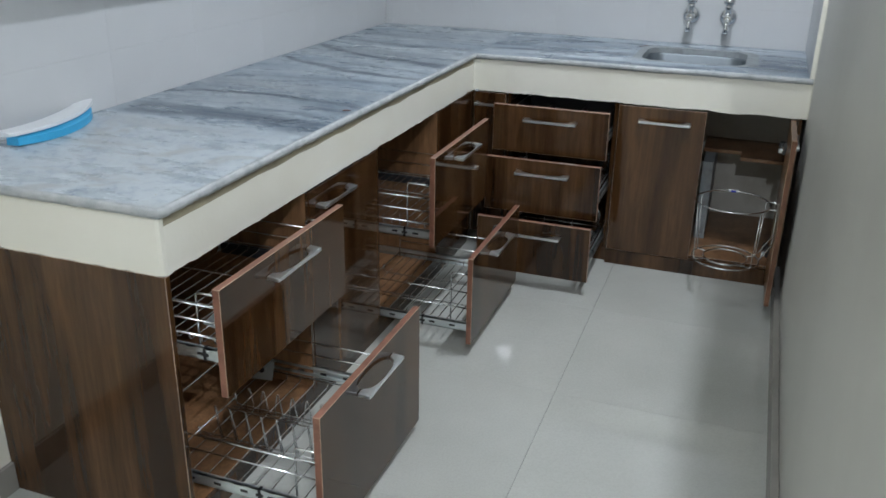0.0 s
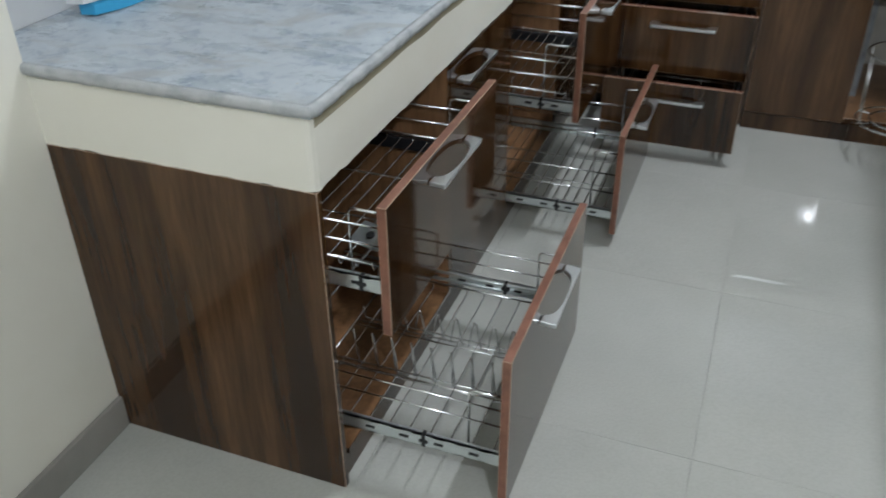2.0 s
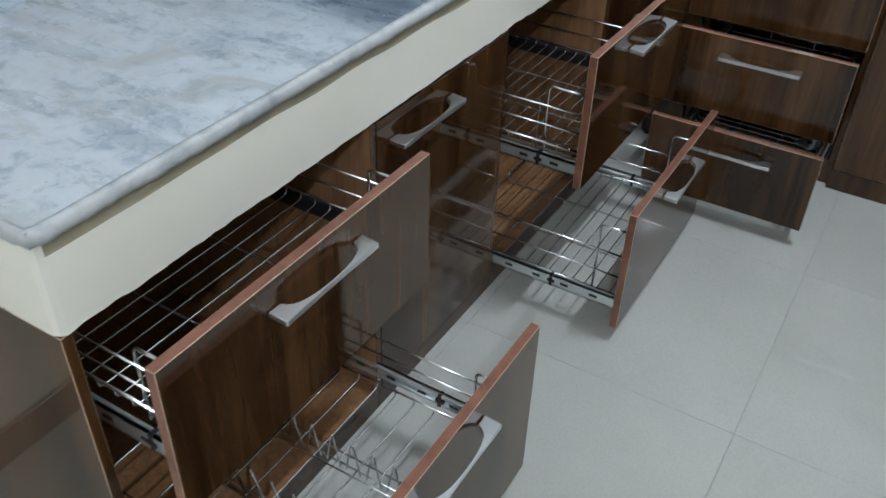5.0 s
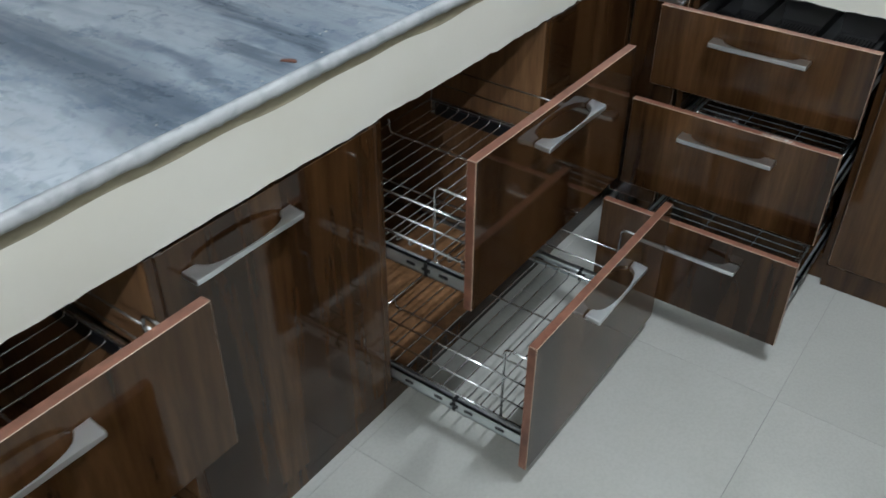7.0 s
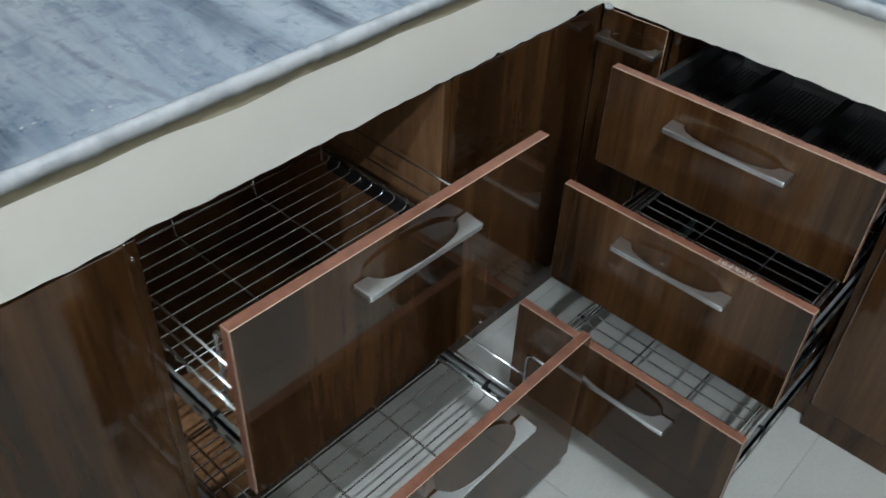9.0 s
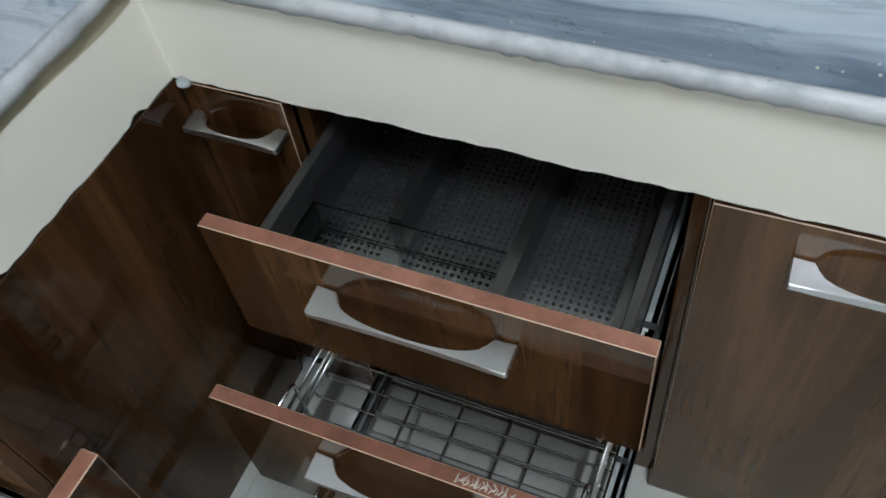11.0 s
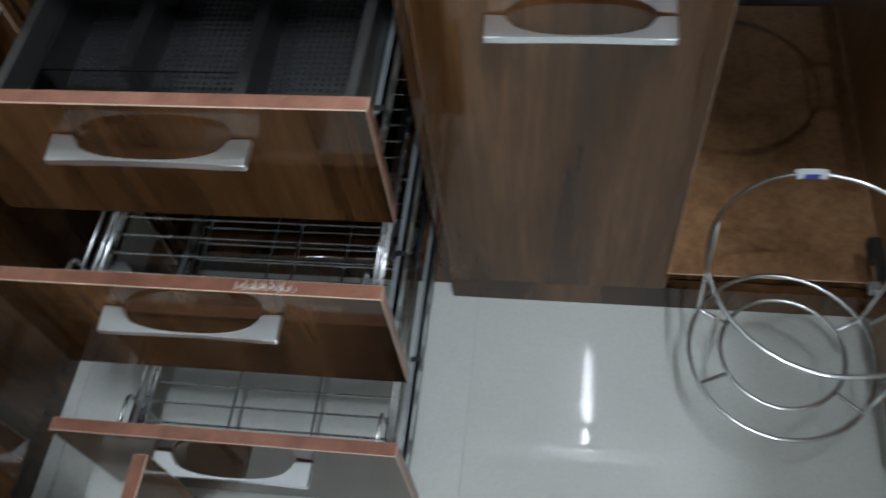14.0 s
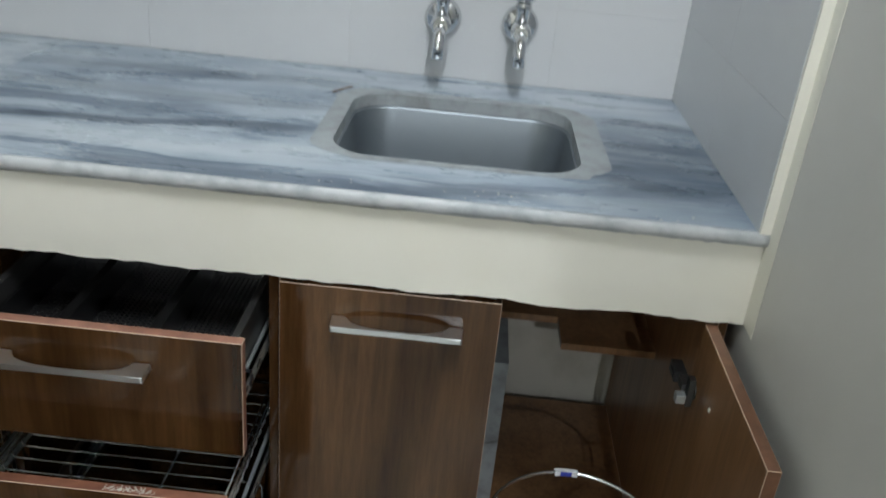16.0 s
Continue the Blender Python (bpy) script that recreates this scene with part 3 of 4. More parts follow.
def wire_basket(parent, width, y0, y1, zf, rise, levels, pitch, loop_y, rack=False):
    """A chrome wire basket: cross wires, bearers, side wires and the front loops."""
    x0, x1 = 0.040, width - 0.040
    bm = bmesh.new()
    for x in (x0, x1):
        tube(bm, [(x, y0, zf + 0.016), (x, y1, zf + 0.016)], 0.003)
    for f in (0.33, 0.67):
        for dx in (0,):
            x = x0 + (x1 - x0) * f + dx
            tube(bm, rounded([(x, y0, zf + 0.016), (x, y0 + 0.004, zf - 0.004), (x, y1 - 0.004, zf - 0.004), (x, y1, zf + 0.03)]), 0.0024)
    tube(bm, [(x0, y1, zf + 0.016), (x1, y1, zf + 0.016)], 0.003)
    basket = part("basket", bm, WIRE, parent, "chrome wire basket with open sides")
    # cross wires share one mesh
    bm = bmesh.new()
    tube(bm, rounded([(x0 - 0.002, 0, 0.020), (x0, 0, 0), (x1, 0, 0), (x1 + 0.002, 0, 0.020)], 0.008), 0.0018, 5)
    me = None
    n = int((y1 - y0 - 0.03) / pitch)
    for k in range(n + 1):
        y = y0 + 0.02 + k * pitch
        if me is None:
            ob = part("cross_wire", bm, WIRE, basket, "", pose(0, y, zf))
            me = ob.data
        else:
            ob = new("cross_wire", me)
            ob.parent, ob.matrix_basis = basket, pose(0, y, zf)
    for x in (x0, x1):
        for k, dz in enumerate(levels):
            bm = bmesh.new()
            tube(bm, [(x, 0.0185, zf + dz), (x, y1, zf + dz)], 0.0021)
            part("side_wire", bm, WIRE, basket)
        bm = bmesh.new()
        s = 1 if x == x0 else -1
        xx = x + s * 0.005
        tube(bm, rounded([(xx, loop_y, zf - 0.012), (xx, loop_y, zf + rise), (xx, 0.0185, zf + rise)], 0.012, 4), 0.0028)
        part("front_loop", bm, WIRE, basket)
        bm = bmesh.new()
        tube(bm, rounded([(xx, y1 - 0.004, zf - 0.004), (xx, y1 - 0.004, zf + rise), (x1 + x0 - xx, y1 - 0.004, zf + rise), (x1 + x0 - xx, y1 - 0.004, zf - 0.004)], 0.012, 4), 0.0024)
        if x == x0:
            part("back_loop", bm, WIRE, basket)
        else:
            bm.free()
    if rack:
        for row, (xr, top, wide) in enumerate(((0.215, 0.120, 0.003), (0.355, 0.082, 0.016))):
            bm = bmesh.new()
            for dx in (-0.008, 0.008):
                tube(bm, [(xr + dx, 0.005, zf + 0.006), (xr + dx, y1, zf + 0.006)], 0.0022)
            r = part("plate_rack", bm, WIRE, basket, "row of bent wire plate holders")
            k, y = 0, 0.05
            while y < y1 - 0.04:
                bm = bmesh.new()
                lean = -0.02 if row == 0 else 0.0
                tube(bm, rounded([(xr, y - wide, zf + 0.008), (xr + lean, y - wide * 0.15, zf + top), (xr + lean, y + wide * 0.15, zf + top), (xr, y + wide, zf + 0.008)], 0.006, 2), 0.0020, 5)
                # plate holders stay in one mesh with their row's own base
                o = part("plate_prong", bm, WIRE, r)
                o.parent = basket
                y += 0.046
                k += 1


def cutlery_tray(parent, width, depth, zf):
    """The top drawer: dark box sides, a punched steel floor in bays, and a clear insert."""
    for x in (0.030, width - 0.042):
        part("side_board", block(x, 0.0185, zf - 0.02, x + 0.0119, depth, zf + 0.085, 0.001), BOXGREY, parent, "dark grey drawer side")
    part("back_board", block(0.0421, depth - 0.0119, zf - 0.02, width - 0.0421, depth, zf + 0.085, 0.001), BOXGREY, parent, "dark grey drawer back")
    part("base_board", block(0.0421, 0.0185, zf - 0.02, width - 0.0421, depth - 0.0121, zf - 0.012), BOXGREY, parent, "dark grey drawer base")
    for x in (0.018, width - 0.027):
        bm = bmesh.new()
        box(bm, x + 0.002, 0.02, zf + 0.008, x + 0.008, 0.095, zf + 0.020)
        part("side_cap", bm, [RAW], parent, "cream plastic cap at the runner end")
    bm = bmesh.new()
    x0, x1 = 0.044, width - 0.044
    xs = [x0, x0 + 0.11, x0 + 0.255, x1]
    box(bm, x0, 0.02, zf, x1, depth - 0.014, zf + 0.0015)
    tray = part("cutlery_tray", bm, TRAY, parent, "punched stainless steel cutlery tray in bays")
    for x in xs:
        bm = bmesh.new()
        box(bm, x - 0.012 if x > x0 else x, 0.13 if x == xs[1] else 0.02, zf + 0.0016, x + 0.004 if x < x1 else x1, depth - 0.014, zf + 0.052)
        part("divider", bm, DARKSTEEL, tray, "dark folded steel divider")
    # flat near-black hexagons on the solid floor, painted shade of the punched holes
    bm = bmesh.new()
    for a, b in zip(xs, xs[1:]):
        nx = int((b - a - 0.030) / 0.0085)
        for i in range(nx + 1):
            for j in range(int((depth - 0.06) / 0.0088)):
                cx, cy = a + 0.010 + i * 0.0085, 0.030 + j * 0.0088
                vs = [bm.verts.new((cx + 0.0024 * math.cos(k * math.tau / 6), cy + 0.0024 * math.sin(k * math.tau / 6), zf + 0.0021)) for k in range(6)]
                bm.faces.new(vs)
    tagged(part("punched_hole", bm, HOLE_SHADE, tray), "", "", "", "stuff")
    bm = bmesh.new()
    t = 0.002
    a0, a1, b0, b1, z0, z1 = x0 + 0.004, x0 + 0.245, 0.024, 0.125, zf + 0.004, zf + 0.050
    box(bm, a0, b0, z0, a1, b1, z0 + t)
    box(bm, a0, b0, z0 + t, a0 + t, b1, z1), box(bm, a1 - t, b0, z0 + t, a1, b1, z1)
    box(bm, a0 + t, b0, z0 + t, a1 - t, b0 + t, z1), box(bm, a0 + t, b1 - t, z0 + t, a1 - t, b1, z1)
    part("clear_insert", bm, ACRYL, parent, "clear acrylic insert box in the tray")


def drawer(m, width, height, label, handle_at, basket, travel, handle_w=0.215):
    top = thing("pull_out_drawer", m, label, "drawer", "kitchen drawers")
    front = part("front", board(0, 0, 0, width, 0.018, height), [WALNUT, BAND, GLUE], top, "gloss walnut front with copper-brown edges")
    handle(handle_w, front, (handle_at, 0, height - 0.050))
    zr = basket["rail"]
    for x, s in ((0.016, 1), (width - 0.016, -1)):
        rail(top, x, 0.0188, travel + 0.30, zr, travel * 0.52 + 0.01, s)
    # added black strip: makes the far runner of the shallow baskets read dark
    if basket["kind"] == "wire" and width > 0.55 and basket["rise"] < 0.16:
        part("runner_dark_strip", block(width - 0.0385, 0.06, zr - 0.012, width - 0.0295, travel + 0.28, zr + 0.019, 0.001), BLACK, top, "black strip added to darken the far runner")
    if basket["kind"] == "tray":
        cutlery_tray(top, width, 0.46, basket["floor"])
    else:
        wire_basket(top, width, 0.03, 0.49, basket["floor"], basket["rise"], basket["levels"], basket["pitch"], basket["loop"], basket.get("rack", False))
    return top


L = lambda x, y, z: pose(x, y, z, 0, 0, 90)
drawer(L(0.106, 0.036, 0.408), 0.604, 0.270, "open walnut top drawer with a shallow wire basket", 0.30,
       dict(kind="wire", floor=0.108, rail=0.093, rise=0.122, levels=(0.055, 0.094), pitch=0.034, loop=0.095), 0.106)
drawer(L(0.332, 0.046, 0.028), 0.602, 0.374, "open walnut bottom drawer with a wire plate rack", 0.30,
       dict(kind="wire", floor=0.072, rail=0.105, rise=0.172, levels=(0.10, 0.142), pitch=0.046, loop=0.095, rack=True), 0.332)
drawer(L(0.2015, 1.110, 0.385), 0.581, 0.310, "open walnut top drawer with wire basket beside the filler", 0.29,
       dict(kind="wire", floor=0.050, rail=0.035, rise=0.150, levels=(0.060, 0.105), pitch=0.030, loop=0.115), 0.2015)
drawer(L(0.338, 1.114, 0.044), 0.579, 0.320, "open walnut bottom drawer with wire basket beside the filler", 0.29,
       dict(kind="wire", floor=0.045, rail=0.055, rise=0.195, levels=(0.07, 0.13), pitch=0.032, loop=0.09), 0.338)
drawer(pose(0.147, 1.934, 0.508), 0.470, 0.190, "open walnut cutlery drawer with a punched steel tray", 0.237,
       dict(kind="tray", floor=0.055, rail=0.060), YI - 1.934)
f2 = drawer(pose(0.151, 1.836, 0.285), 0.465, 0.222, "open walnut middle drawer with a chalk mark on its edge", 0.236,
            dict(kind="wire", floor=0.055, rail=0.050, rise=0.090, levels=(0.03, 0.055), pitch=0.030, loop=0.08), YI - 1.836)
f3 = drawer(pose(0.154, 1.7385, 0.060), 0.460, 0.224, "open walnut lowest drawer of three with a wire basket", 0.236,
            dict(kind="wire", floor=0.045, rail=0.045, rise=0.090, levels=(0.03, 0.055), pitch=0.032, loop=0.09), YI - 1.7385)

# a smeared chalk scrawl on the top edge of the middle front
bm = bmesh.new()
rng = random.Random(7)
for k in range(26):
    x = 0.300 + k * 0.0026 + rng.uniform(-0.001, 0.001)
    y0, y1 = rng.uniform(0.002, 0.007), rng.uniform(0.010, 0.016)
    tube(bm, [(x, y0, 0.2222), (x + rng.uniform(0.001, 0.004), (y0 + y1) / 2, 0.2222), (x + rng.uniform(-0.003, 0.005), y1, 0.2222)], rng.uniform(0.0004, 0.0010), 4)
part("chalk_mark", bm, RAW, f2, "pale smeared chalk scrawl")


# ---------- cabinet bodies ----------
def cabinet(name, m, width, depth, label, z0=0.066, z1=0.70, left=True, right=True, inside=None):
    """An open carcass in its own frame: x across, y into the cabinet."""
    inner = inside or TAN
    top = thing(name, m, label, "kitchen cabinet", "base cabinets")
    if left:
        part("side_panel", board(0.0002, 0.002, z0, 0.016, depth, z1, "x"), [inner, WALNUT, WALNUT], top, "")
    if right:
        part("side_panel", board(width - 0.016, 0.002, z0, width - 0.0002, depth, z1, "x"), [inner, WALNUT, WALNUT], top, "")
    part("bottom_board", board(0.0165, 0.003, z0, width - 0.0165, depth, z0 + 0.016, "z"), [inner, WALNUT, WALNUT], top, "")
    part("back_panel", block(0.0165, depth - 0.006, z0 + 0.017, width - 0.0165, depth, z1), inner, top, "")
    part("plinth", block(0.0, 0.012, 0.0, width - 0.0004, 0.028, z0 - 0.001), WALNUT, top, "walnut plinth board")
    return top


a = cabinet("cabinet_unit", L(-0.002, 0.0175, 0), 0.622, 0.60, "walnut end cabinet of two open drawers, tan inside", left=False)
part("end_panel", board(-0.0172, 0.0, 0.0, -0.0004, 0.626, 0.705, "x", 1), [WALNUT, WALNUT, GLUE, TAN], a, "gloss walnut end panel down to the floor")
bpanel = cabinet("cabinet_unit", L(-0.002, 0.640, 0), 0.466, 0.60, "closed walnut cabinet with one door, between the drawer units")
d = part("door", board(0.002, -0.018, 0.068, 0.463, -0.0003, 0.698), [WALNUT, WALNUT, WALNUT], bpanel, "gloss walnut door")
handle(0.215, d, (0.145, -0.018, 0.648))
d.matrix_basis = pose(0, 0.019, 0)
c = cabinet("cabinet_unit", L(-0.002, 1.1065, 0), 0.592, 0.60, "walnut cabinet of two open drawers next to the corner")
cu = thing("corner_unit", L(-0.002, 1.699, 0), "walnut corner cabinet with a plain filler panel", "kitchen cabinet", "base cabinets")
part("filler_panel", board(0.0, 0.0, 0.0665, 0.424, 0.018, 0.702), [WALNUT, WALNUT, WALNUT], cu, "gloss walnut filler panel")
part("plinth", block(0.0, 0.012, 0.0, 0.425, 0.028, 0.065), WALNUT, cu, "walnut plinth board")
back = lambda x: pose(x, YI + 0.020, 0)
e = thing("narrow_cabinet", back(0.0), "narrow closed walnut cabinet in the inner corner", "kitchen cabinet", "base cabinets")
d = part("door", board(0.004, -0.018, 0.066, 0.144, -0.0005, 0.700), [WALNUT, WALNUT, GLUE], e, "narrow gloss walnut door")
handle(0.130, d, (0.078, -0.018, 0.655))
part("plinth", block(0.030, -0.004, 0.0, 0.146, 0.012, 0.064), WALNUT, e, "walnut plinth board")
f = cabinet("cabinet_unit", back(0.1465), 0.474, 0.60, "walnut cabinet of three open drawers beside the inner corner", inside=WALNUT)
g = thing("sink_cabinet", back(0.6215), "walnut sink cabinet with one closed and one open door", "kitchen cabinet", "base cabinets")
GW = 0.700
part("side_panel", board(0.0, 0.002, 0.066, 0.016, 0.60, 0.70, "x"), [TAN, WALNUT, GLUE], g, "tan laminate side panel")
part("side_panel", board(GW - 0.016, 0.002, 0.066, GW - 0.001, 0.64, 0.70, "x"), [TAN, WALNUT, GLUE], g, "tan laminate side panel")
part("bottom_board", board(0.0165, 0.003, 0.066, GW - 0.0165, 0.62, 0.082, "z"), [TAN, WALNUT, GLUE], g, "tan laminate bottom board")
shelf = bmesh.new()
prism(shelf, [(0.336, 0.395), (0.496, 0.395), (0.496, 0.295), (GW - 0.0165, 0.295), (GW - 0.0165, 0.615), (0.336, 0.615)], 0.434, 0.449)
part("shelf_board", shelf, [TAN], g, "tan shelf board cut back in an L")
part("plinth", block(0.0, -0.014, 0.0, GW, 0.002, 0.0645), WALNUT, g, "walnut plinth board")
d = part("door", board(0.004, -0.018, 0.068, 0.348, -0.0005, 0.698), [WALNUT, WALNUT, GLUE], g, "closed gloss walnut door")
handle(0.205, d, (0.190, -0.018, 0.645))
d2 = part("door", board(0.0, 0.0, 0.0, 0.018, 0.335, 0.640, "x", -1), [WALNUT, EDGEBROWN, GLUE, TAN], g, "open door, tan inside, gloss walnut outside",
          pose(GW - 0.042, -0.352, 0.060))
hd = handle(0.205, d2, (0, 0, 0))
hd.matrix_basis = pose(0.0185, 0.175, 0.595, 0, 0, 90) @ Matrix.Diagonal((1, 0.42, 1, 1))


def hinge(parent, z):
    bm = bmesh.new()
    lathe(bm, ((0.014, 0), (0.014, 0.0022), (0.010, 0.003)), 16, "x", at=(0, 0, 0))
    h = part("hinge", bm, HINGE, parent, "zinc concealed hinge", pose(-0.0026, 0.308, z))
    bm = bmesh.new()
    box(bm, -0.016, 0.004, -0.007, -0.002, 0.050, 0.007)
    box(bm, -0.022, 0.034, -0.010, -0.004, 0.072, 0.010)
    box(bm, -0.010, -0.010, -0.024, -0.0005, 0.006, 0.024)
    part("hinge_arm", bm, HINGE, h)
    part("hinge_cap", block(-0.026, -0.012, -0.019, -0.011, 0.004, -0.004, 0.001), ZINC, h, "bright zinc hinge block")
    bm = bmesh.new()
    box(bm, -0.024, 0.040, -0.004, -0.0221, 0.062, 0.004)
    part("hinge_screw", bm, BLACK, h)


hinge(d2, 0.535), hinge(d2, 0.105)
for yy, zz in ((0.225, 0.56), (0.10, 0.44)):
    bm = bmesh.new()
    lathe(bm, ((0.0036, 0), (0.0036, 0.0015), (0.002, 0.002)), 10, "x")
    part("screw_cap", bm, RAW, d2, "pale screw cap", pose(-0.0022, yy, zz))

# a stub wall and pipes of the sink
tagged(part("support_pier", block(0.970, 2.36, 0.083, 1.014, YB - 0.03, 0.433), CEMENT), "rough grey masonry pier under the sink", "pier")


# ---------- bin ring on the open door ----------
def circle(cx, cy, z, r, n=40):
    return [(cx + r * math.cos(k * math.tau / n), cy + r * math.sin(k * math.tau / n), z) for k in range(n)]


RING = (1.116, 1.970)
bh = thing("bin_holder", pose(*RING, 0.16), "round chrome wire bin holder on the open sink door", "bin holder")
for nm, z, r in (("top_ring", 0.235, 0.139), ("bottom_ring", 0.0, 0.127), ("inner_ring", 0.003, 0.084)):
    bm = bmesh.new()
    tube(bm, circle(0, 0, z, r), 0.003, 8, closed=True)
    part(nm, bm, WIRE, bh)
for a in (150, 205, 28, 320):
    ca, sa = math.cos(radians(a)), math.sin(radians(a))
    bm = bmesh.new()
    tube(bm, rounded([(0.139 * ca, 0.139 * sa, 0.235), (0.128 * ca, 0.128 * sa, 0.0), (0.082 * ca, 0.082 * sa, 0.0)], 0.01), 0.0026)
    part("upright_wire", bm, WIRE, bh)
bm = bmesh.new()
for dy in (-0.045, 0.045):
    tube(bm, rounded([(0.12, dy, 0.235), (0.165, dy, 0.235), (0.165, dy, 0.10), (0.120, dy, 0.02)], 0.01), 0.0028)
tube(bm, [(0.165, -0.045, 0.20), (0.165, 0.045, 0.20)], 0.0026)
part("hanging_bracket", bm, WIRE, bh, "bent wire bracket")
bm = bmesh.new()
box(bm, 0.1615, -0.02, 0.07, 0.1675, 0.02, 0.22)
part("mounting_plate", bm, ZINC, bh, "zinc mounting plate on the door")
bm = bmesh.new()
for k in range(8):
    a0, a1 = radians(84 + k * 2.0), radians(84 + (k + 1) * 2.0)
    for r, up in ((0.1435, 1),):
        vs = [bm.verts.new((r * math.cos(t), r * math.sin(t), zz)) for t, zz in ((a0, 0.2305), (a1, 0.2305), (a1, 0.2395), (a0, 0.2395))]
        bm.faces.new(vs)
        vs2 = [bm.verts.new((q * math.cos(t), q * math.sin(t), 0.2395)) for q, t in ((0.1435, a0), (0.1435, a1), (0.1345, a1), (0.1345, a0))]
        f_ = bm.faces.new(vs2)
        vs3 = [bm.verts.new((0.1345 * math.cos(t), 0.1345 * math.sin(t), zz)) for t, zz in ((a0, 0.2305), (a1, 0.2305), (a1, 0.2395), (a0, 0.2395))]
        f_ = bm.faces.new(vs3)
        f_.material_index = 1 if 1 < k < 6 else 0
part("ring_label", bm, [LABEL, INK], bh, "small white and blue sticker on the ring")


# ---------- sink and taps ----------
def sink():
    top = thing("sink", pose(0, 0, 0), "brushed stainless steel sink bowl set into the marble", "sink")
    bm = bmesh.new()
    rings = []
    x0, y0, x1, y1 = SINK
    for inset, z, r in ((-0.012, ZT - 0.0012, 0.085), (0.003, ZT - 0.0012, 0.075), (0.005, ZT - 0.006, 0.075), (0.012, ZT - 0.10, 0.07), (0.022, ZT - 0.145, 0.065), (0.05, ZT - 0.158, 0.05), (0.12, ZT - 0.162, 0.03)):
        rings.append([bm.verts.new((x, y, z)) for x, y in rounded_rect(x0 + inset, y0 + inset, x1 - inset, y1 - inset, r)])
    n = len(rings[0])
    for a, b in zip(rings, rings[1:]):
        for k in range(n):
            bm.faces.new((a[k], a[(k + 1) % n], b[(k + 1) % n], b[k])).smooth = True
    bm.faces.new(rings[-1])
    bowl = part("bowl", bm, STEEL, top)
    bm = bmesh.new()
    lathe(bm, ((0.04, 0.0), (0.04, 0.003), (0.028, 0.003), (0.026, 0.001)), 20, "z", at=((x0 + x1) / 2, (y0 + y1) / 2 + 0.04, ZT - 0.161))
    part("drain", bm, CHROME, top, "round drain")


sink()
# cement squeezed out round the cut-out
bm = bmesh.new()
rngc = random.Random(3)
inner, outer = rounded_rect(*SINK, 0.075), rounded_rect(SINK[0] - 0.036, SINK[1] - 0.014, SINK[2] + 0.044, SINK[3] + 0.026, 0.085)
lip = rounded_rect(SINK[0] + 0.002, SINK[1] + 0.002, SINK[2] - 0.002, SINK[3] - 0.002, 0.074)
vi = [bm.verts.new((x, y, ZM + 0.0012)) for x, y in lip]
vi0 = [bm.verts.new((x, y, ZT - 0.0005)) for x, y in lip]
vo = []
for x, y in outer:
    j = rngc.uniform(-0.006, 0.006)
    vo.append(bm.verts.new((x + j, y + rngc.uniform(-0.005, 0.005), ZM + 0.0004)))
for k in range(len(vi)):
    q = (k + 1) % len(vi)
    bm.faces.new((vo[k], vo[q], vi[q], vi[k]))
    bm.faces.new((vi[k], vi[q], vi0[q], vi0[k]))
structure("sink_cement_joint", bm, CEMENT, "rough cement joint round the sink cut-out")


def tap(x):
    """A wall bib tap: flange, body, bonnet with knob, and a bent spout."""
    top = thing("tap", pose(x, YB - 0.002, 0.990) @ Matrix.Scale(1.22, 4), "chrome wall-mounted bib tap above the sink", "tap", "taps over the sink")
    bm = bmesh.new()
    lathe(bm, ((0.031, 0), (0.031, -0.004), (0.026, -0.012), (0.014, -0.016)), 24, "y")
    part("flange", bm, CHROME, top)
    bm = bmesh.new()
    lathe(bm, ((0.0125, -0.014), (0.0125, -0.040), (0.016, -0.044), (0.017, -0.060), (0.0165, -0.082), (0.012, -0.088)), 20, "y")
    tube(bm, rounded([(0, -0.070, 0.0), (0, -0.105, -0.012), (0, -0.112, -0.048)], 0.02, 5), 0.0095, 14)
    part("body", bm, CHROME, top)
    bm = bmesh.new()
    lathe(bm, ((0.011, 0.012), (0.011, 0.034), (0.014, 0.038), (0.013, 0.046), (0.008, 0.050)), 18, "z", at=(0, -0.064, 0))
    part("bonnet", bm, CHROME, top)
    bm = bmesh.new()
    lathe(bm, ((0.012, 0.048), (0.0195, 0.052), (0.0205, 0.064), (0.016, 0.074), (0.006, 0.078)), 14, "z", at=(0, -0.064, 0))
    part("knob", bm, CHROME, top, "faceted chrome knob")


tap(0.815), tap(0.975)

# ---------- brush on the stone ----------
br = thing("dusting_brush", pose(-0.63, 0.43, ZM + 0.0005, 0, 0, 12), "curved white brush with sky-blue bristles on the marble", "brush")


def bow(bm, w0, w1, z0, z1, length, sag, cut=0.0):
    n = 16
    rings = []
    for i in range(n + 1):
        t = i / n * 2 - 1
        y = t * length / 2
        k = 1 - 0.72 * abs(t) ** 2.6 - cut
        s = sag * (t * t)
        rings.append([bm.verts.new(p) for p in ((w0 - s, y, z0 + 0.12 * s), (w1 * k - s, y, z0 + 0.12 * s), (w1 * k - s, y, z0 + (z1 - z0) * 0.7 + 0.12 * s), (w0 + (w1 - w0) * 0.4 - s, y, z1 + 0.12 * s), (w0 - s, y, z1 + 0.12 * s))])
    for a_, b_ in zip(rings, rings[1:]):
        for q in range(5):
            bm.faces.new((a_[q], b_[q], b_[(q + 1) % 5], a_[(q + 1) % 5]))
    bm.faces.new(rings[0]), bm.faces.new(rings[-1][::-1])
    bmesh.ops.recalc_face_normals(bm, faces=bm.faces[:])


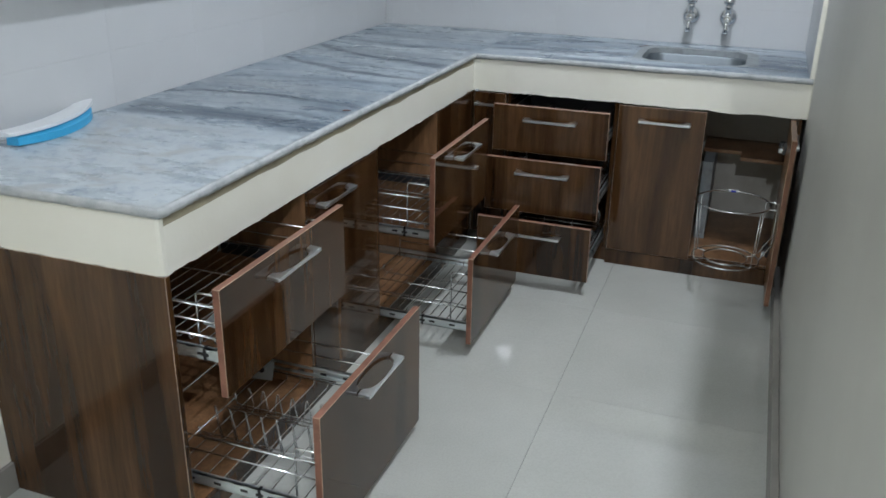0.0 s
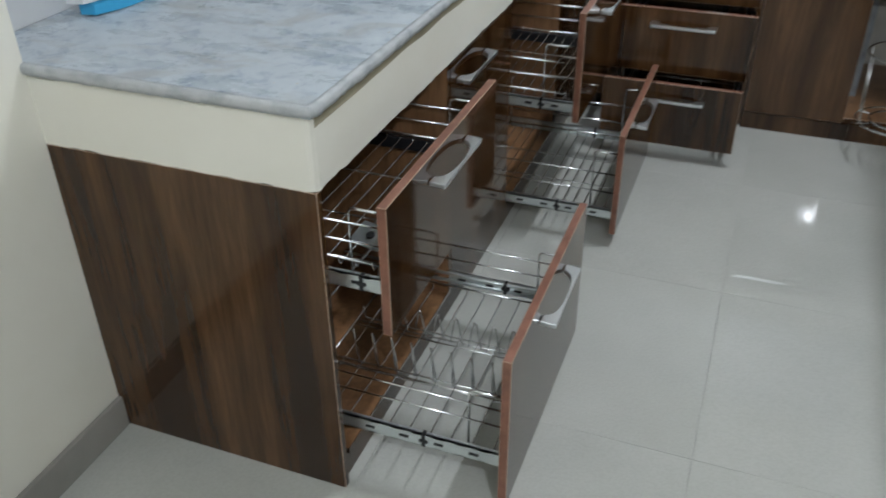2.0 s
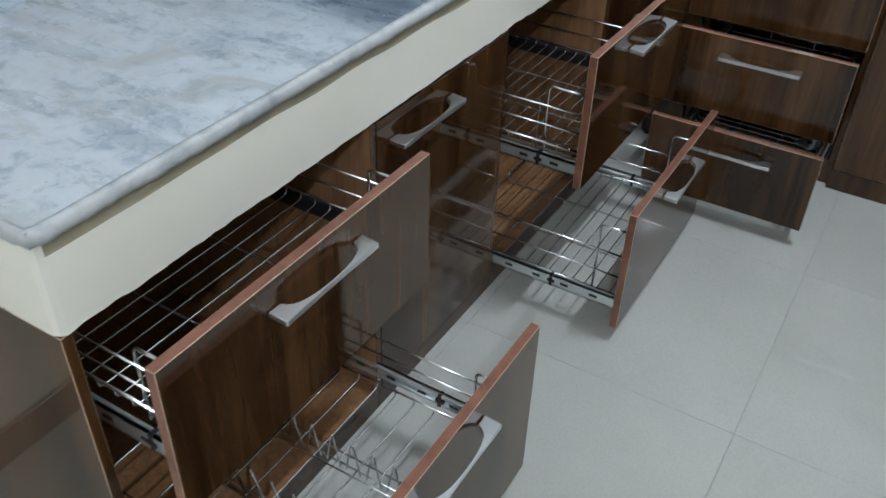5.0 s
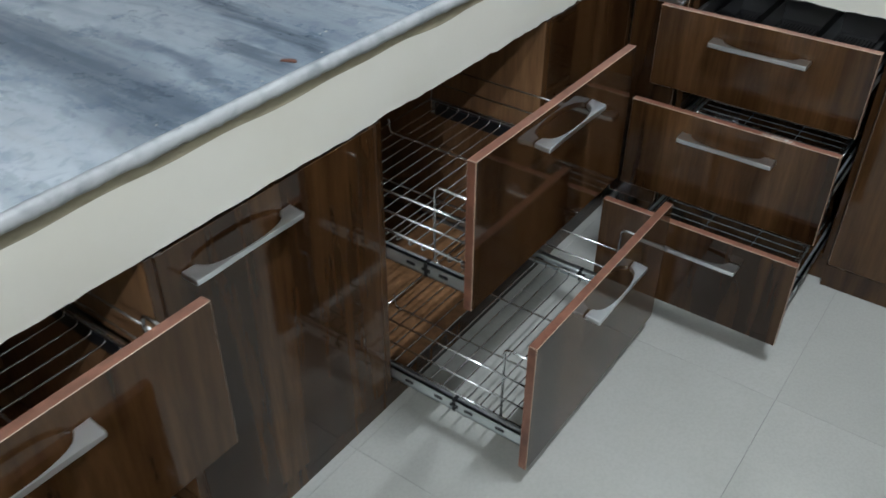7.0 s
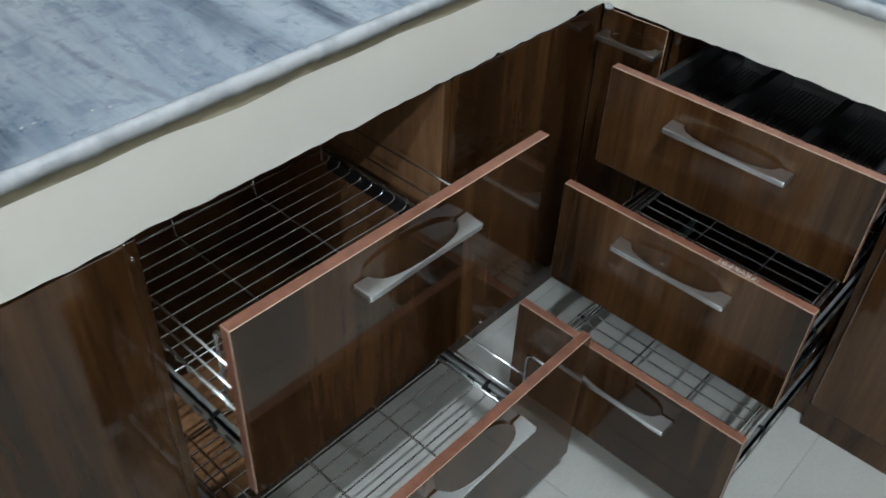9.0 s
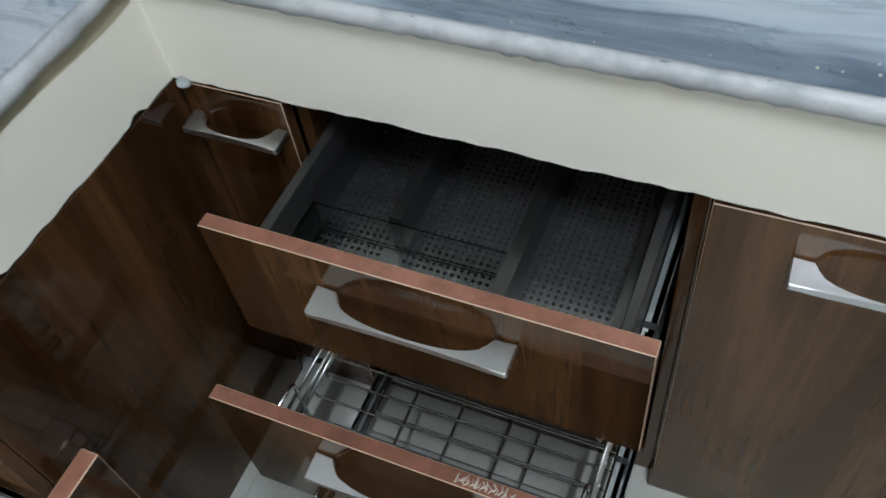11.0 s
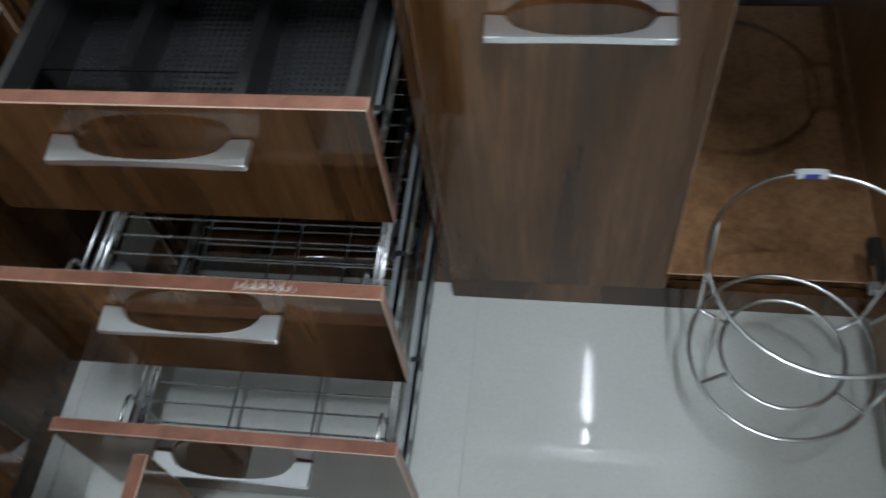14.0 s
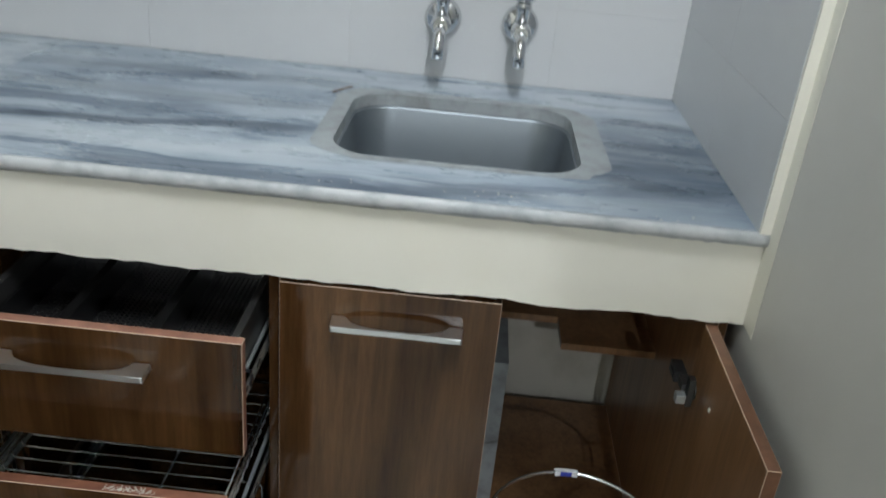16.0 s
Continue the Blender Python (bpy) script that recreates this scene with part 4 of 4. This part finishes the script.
bm = bmesh.new()
bow(bm, -0.030, 0.020, 0.028, 0.041, 0.41, 0.030)
part("brush_back", bm, WHITE, br, "white plastic back")
bm = bmesh.new()
bow(bm, -0.022, 0.036, 0.0, 0.0275, 0.36, 0.028)
part("bristles", bm, BLUE, br, "sky-blue bristles")

# ---------- lamps that the place has ----------
cl = thing("wall_lamp", pose(XR - 0.0005, -1.55, 2.37), "plain white wall lamp holder with a bulb", "wall lamp")
part("holder", block(-0.07, -0.03, -0.02, 0.0, 0.03, 0.03, 0.004), WHITE, cl)
wt = thing("tube_light", pose(0.96, 1.25, ZC - 0.001), "white tube light on the ceiling", "tube light")
part("batten", block(-0.03, -0.32, -0.03, 0.03, 0.32, 0.0, 0.002), WHITE, wt)
bm = bmesh.new()
tube(bm, [(0, -0.30, -0.043), (0, 0.30, -0.043)], 0.011, 12)
part("tube", bm, LAMP, wt, "glowing glass tube")

# ---------- loose fittings and crumbs ----------
def plate(m, label):
    """A thin fixing plate with a dark hole."""
    t = thing("fixing_plate", m, label, "fitting", "loose fixing plates")
    part("sheet", block(-0.036, -0.028, 0, 0.036, 0.028, 0.0015, 0.0006), ZINC, t)
    bm = bmesh.new()
    lathe(bm, ((0.009, 0.0), (0.009, 0.003), (0.005, 0.0032)), 14, "z", at=(0, 0, 0.0015))
    part("stud", bm, BLACK, t, "dark round stud")
    return t


plate(pose(-0.122, 0.530, 0.165, 62, 0, 8), "small zinc fixing plate leaning in the plate basket")
plate(pose(0.006, 0.175, 0.5225, 20, 0, -14), "small zinc fixing plate leaning in the shallow top basket")
plate(pose(0.535, 2.16, 0.108, 0, 0, 60), "small zinc fixing plate lying in the lowest basket")
bm = bmesh.new()
bmesh.ops.create_icosphere(bm, subdivisions=3, radius=0.009)
for v in bm.verts:
    v.co *= 1 + 0.45 * noise.noise(v.co * 90)
    v.co.z *= 0.6
tagged(part("plaster_lump", bm, CEMENT, None, "", pose(0.016, YI - 0.003, 0.706)), "dark crumbly plaster lump under the inner corner", "debris")

# ---------- small dirt ----------
bm = bmesh.new()
for k in range(6):
    box(bm, 0.0005 * k, -0.030 + 0.010 * k, 0, 0.005 + 0.001 * (k % 3), -0.0202 + 0.010 * k, 0.0015)
tagged(part("rusty_scrap", bm, material("rust_brown_stain", (0.13, 0.07, 0.04), 0.8), None, "", pose(0.632, 2.62, ZM + 0.0003, 0, 0, -28)), "thin rusty brown scrap on the marble beside the sink", "debris")
bmc = bmesh.new()
rngd = random.Random(11)
for k in range(70):
    if k % 2:
        px, py = rngd.uniform(0.02, 1.30), YI + rngd.uniform(0.0, 0.05)
    else:
        px, py = -rngd.uniform(0.0, 0.10), rngd.uniform(0.02, 2.0)
    r = rngd.uniform(0.0008, 0.0024)
    vs = [bmc.verts.new((px + r * math.cos(a), py + r * rngd.uniform(0.6, 1.2) * math.sin(a), ZM + 0.0004)) for a in (0, 1.25, 2.5, 3.75, 5.0)]
    tip = bmc.verts.new((px, py, ZM + 0.0004 + r * 0.7))
    for i in range(5):
        bmc.faces.new((vs[i], vs[(i + 1) % 5], tip))
    bmc.faces.new(vs[::-1])
tagged(part("plaster_crumb", bmc, RAW), "tiny white plaster crumbs scattered along the marble edges", "debris", "", "stuff")

bm = bmesh.new()
box(bm, -0.012, -0.003, 0, 0.012, 0.003, 0.002), box(bm, -0.004, 0.004, 0, 0.008, 0.007, 0.0015)
tagged(part("wood_splinter", bm, BAND, None, "", pose(-0.03, 0.95, ZM + 0.0004, 0, 0, 25)), "tiny reddish wood splinter on the marble", "debris")

# ---------- pieces: wall tiles and floor tiles, last ----------
def tiles(parent_name, m, u0, u1, z0, z1, joint_u, joint_z, mat, label):
    """Glazed tiles proud of a thin bed; shared meshes by size."""
    bed = structure(parent_name, block(u0, 0.0022, z0, u1, 0.0058, z1), GROUT, label)
    bed.matrix_basis = m
    made = {}
    us = sorted({u0, u1, *[u for u in joint_u if u0 + 0.01 < u < u1 - 0.01]})
    zs = sorted({z0, z1, *[z for z in joint_z if z0 + 0.01 < z < z1 - 0.01]})
    for a, b in zip(us, us[1:]):
        for p, q in zip(zs, zs[1:]):
            w, h = round(b - a, 3), round(q - p, 3)
            if (w, h) not in made:
                ob = part("tile", block(0.0003, 0.0, 0.0003, w - 0.0003, 0.0021, h - 0.0003, 0.0003), mat, bed)
                made[w, h] = ob.data
            else:
                ob = new("tile", made[w, h])
                ob.parent = bed
            ob.matrix_basis = pose(a, 0, p)


zj = [1.027 + TILE_H * k for k in range(6)]
tiles("wall_tiling_north", pose(0, YB, 0), XL, XR, ZM, 1.935, [0.19 + TILE_W * k for k in range(-3, 4)], zj, WALLTILE, "large white glazed tiles on the back wall")
tiles("wall_tiling_west", pose(XL, 0, 0, 0, 0, 90), 0.0, YB - 0.001, ZM, 1.935, [TILE_W * k + 0.3 for k in range(0, 7)], zj, WALLTILE, "large white glazed tiles on the side wall")
tiles("wall_tiling_east", pose(1.3178, 0, 0, 0, 0, -90), -YB + 0.001, -YI + 0.004, ZM, 1.935, [-2.45], zj, WALLTILE, "white glazed tiles on the return beside the sink")

made = {}
JX = [XL - 0.01, 0.010, 0.6665, XR]
JY = [YN] + [0.987 + 0.655 * k for k in range(-6, 3)] + [YB]
for a, b in zip(JX, JX[1:]):
    for p, q in zip(JY, JY[1:]):
        if q - p < 0.01:
            continue
        w, h = round(b - a, 3), round(q - p, 3)
        if (w, h) not in made:
            ob = part("floor_tile", block(0.0003, 0.0003, -0.006, w - 0.0003, h - 0.0003, 0.0, 0.0003), TILE, floor)
            made[w, h] = ob.data
        else:
            ob = new("floor_tile", made[w, h])
            ob.parent = floor
        ob.matrix_basis = pose(a, p, 0)
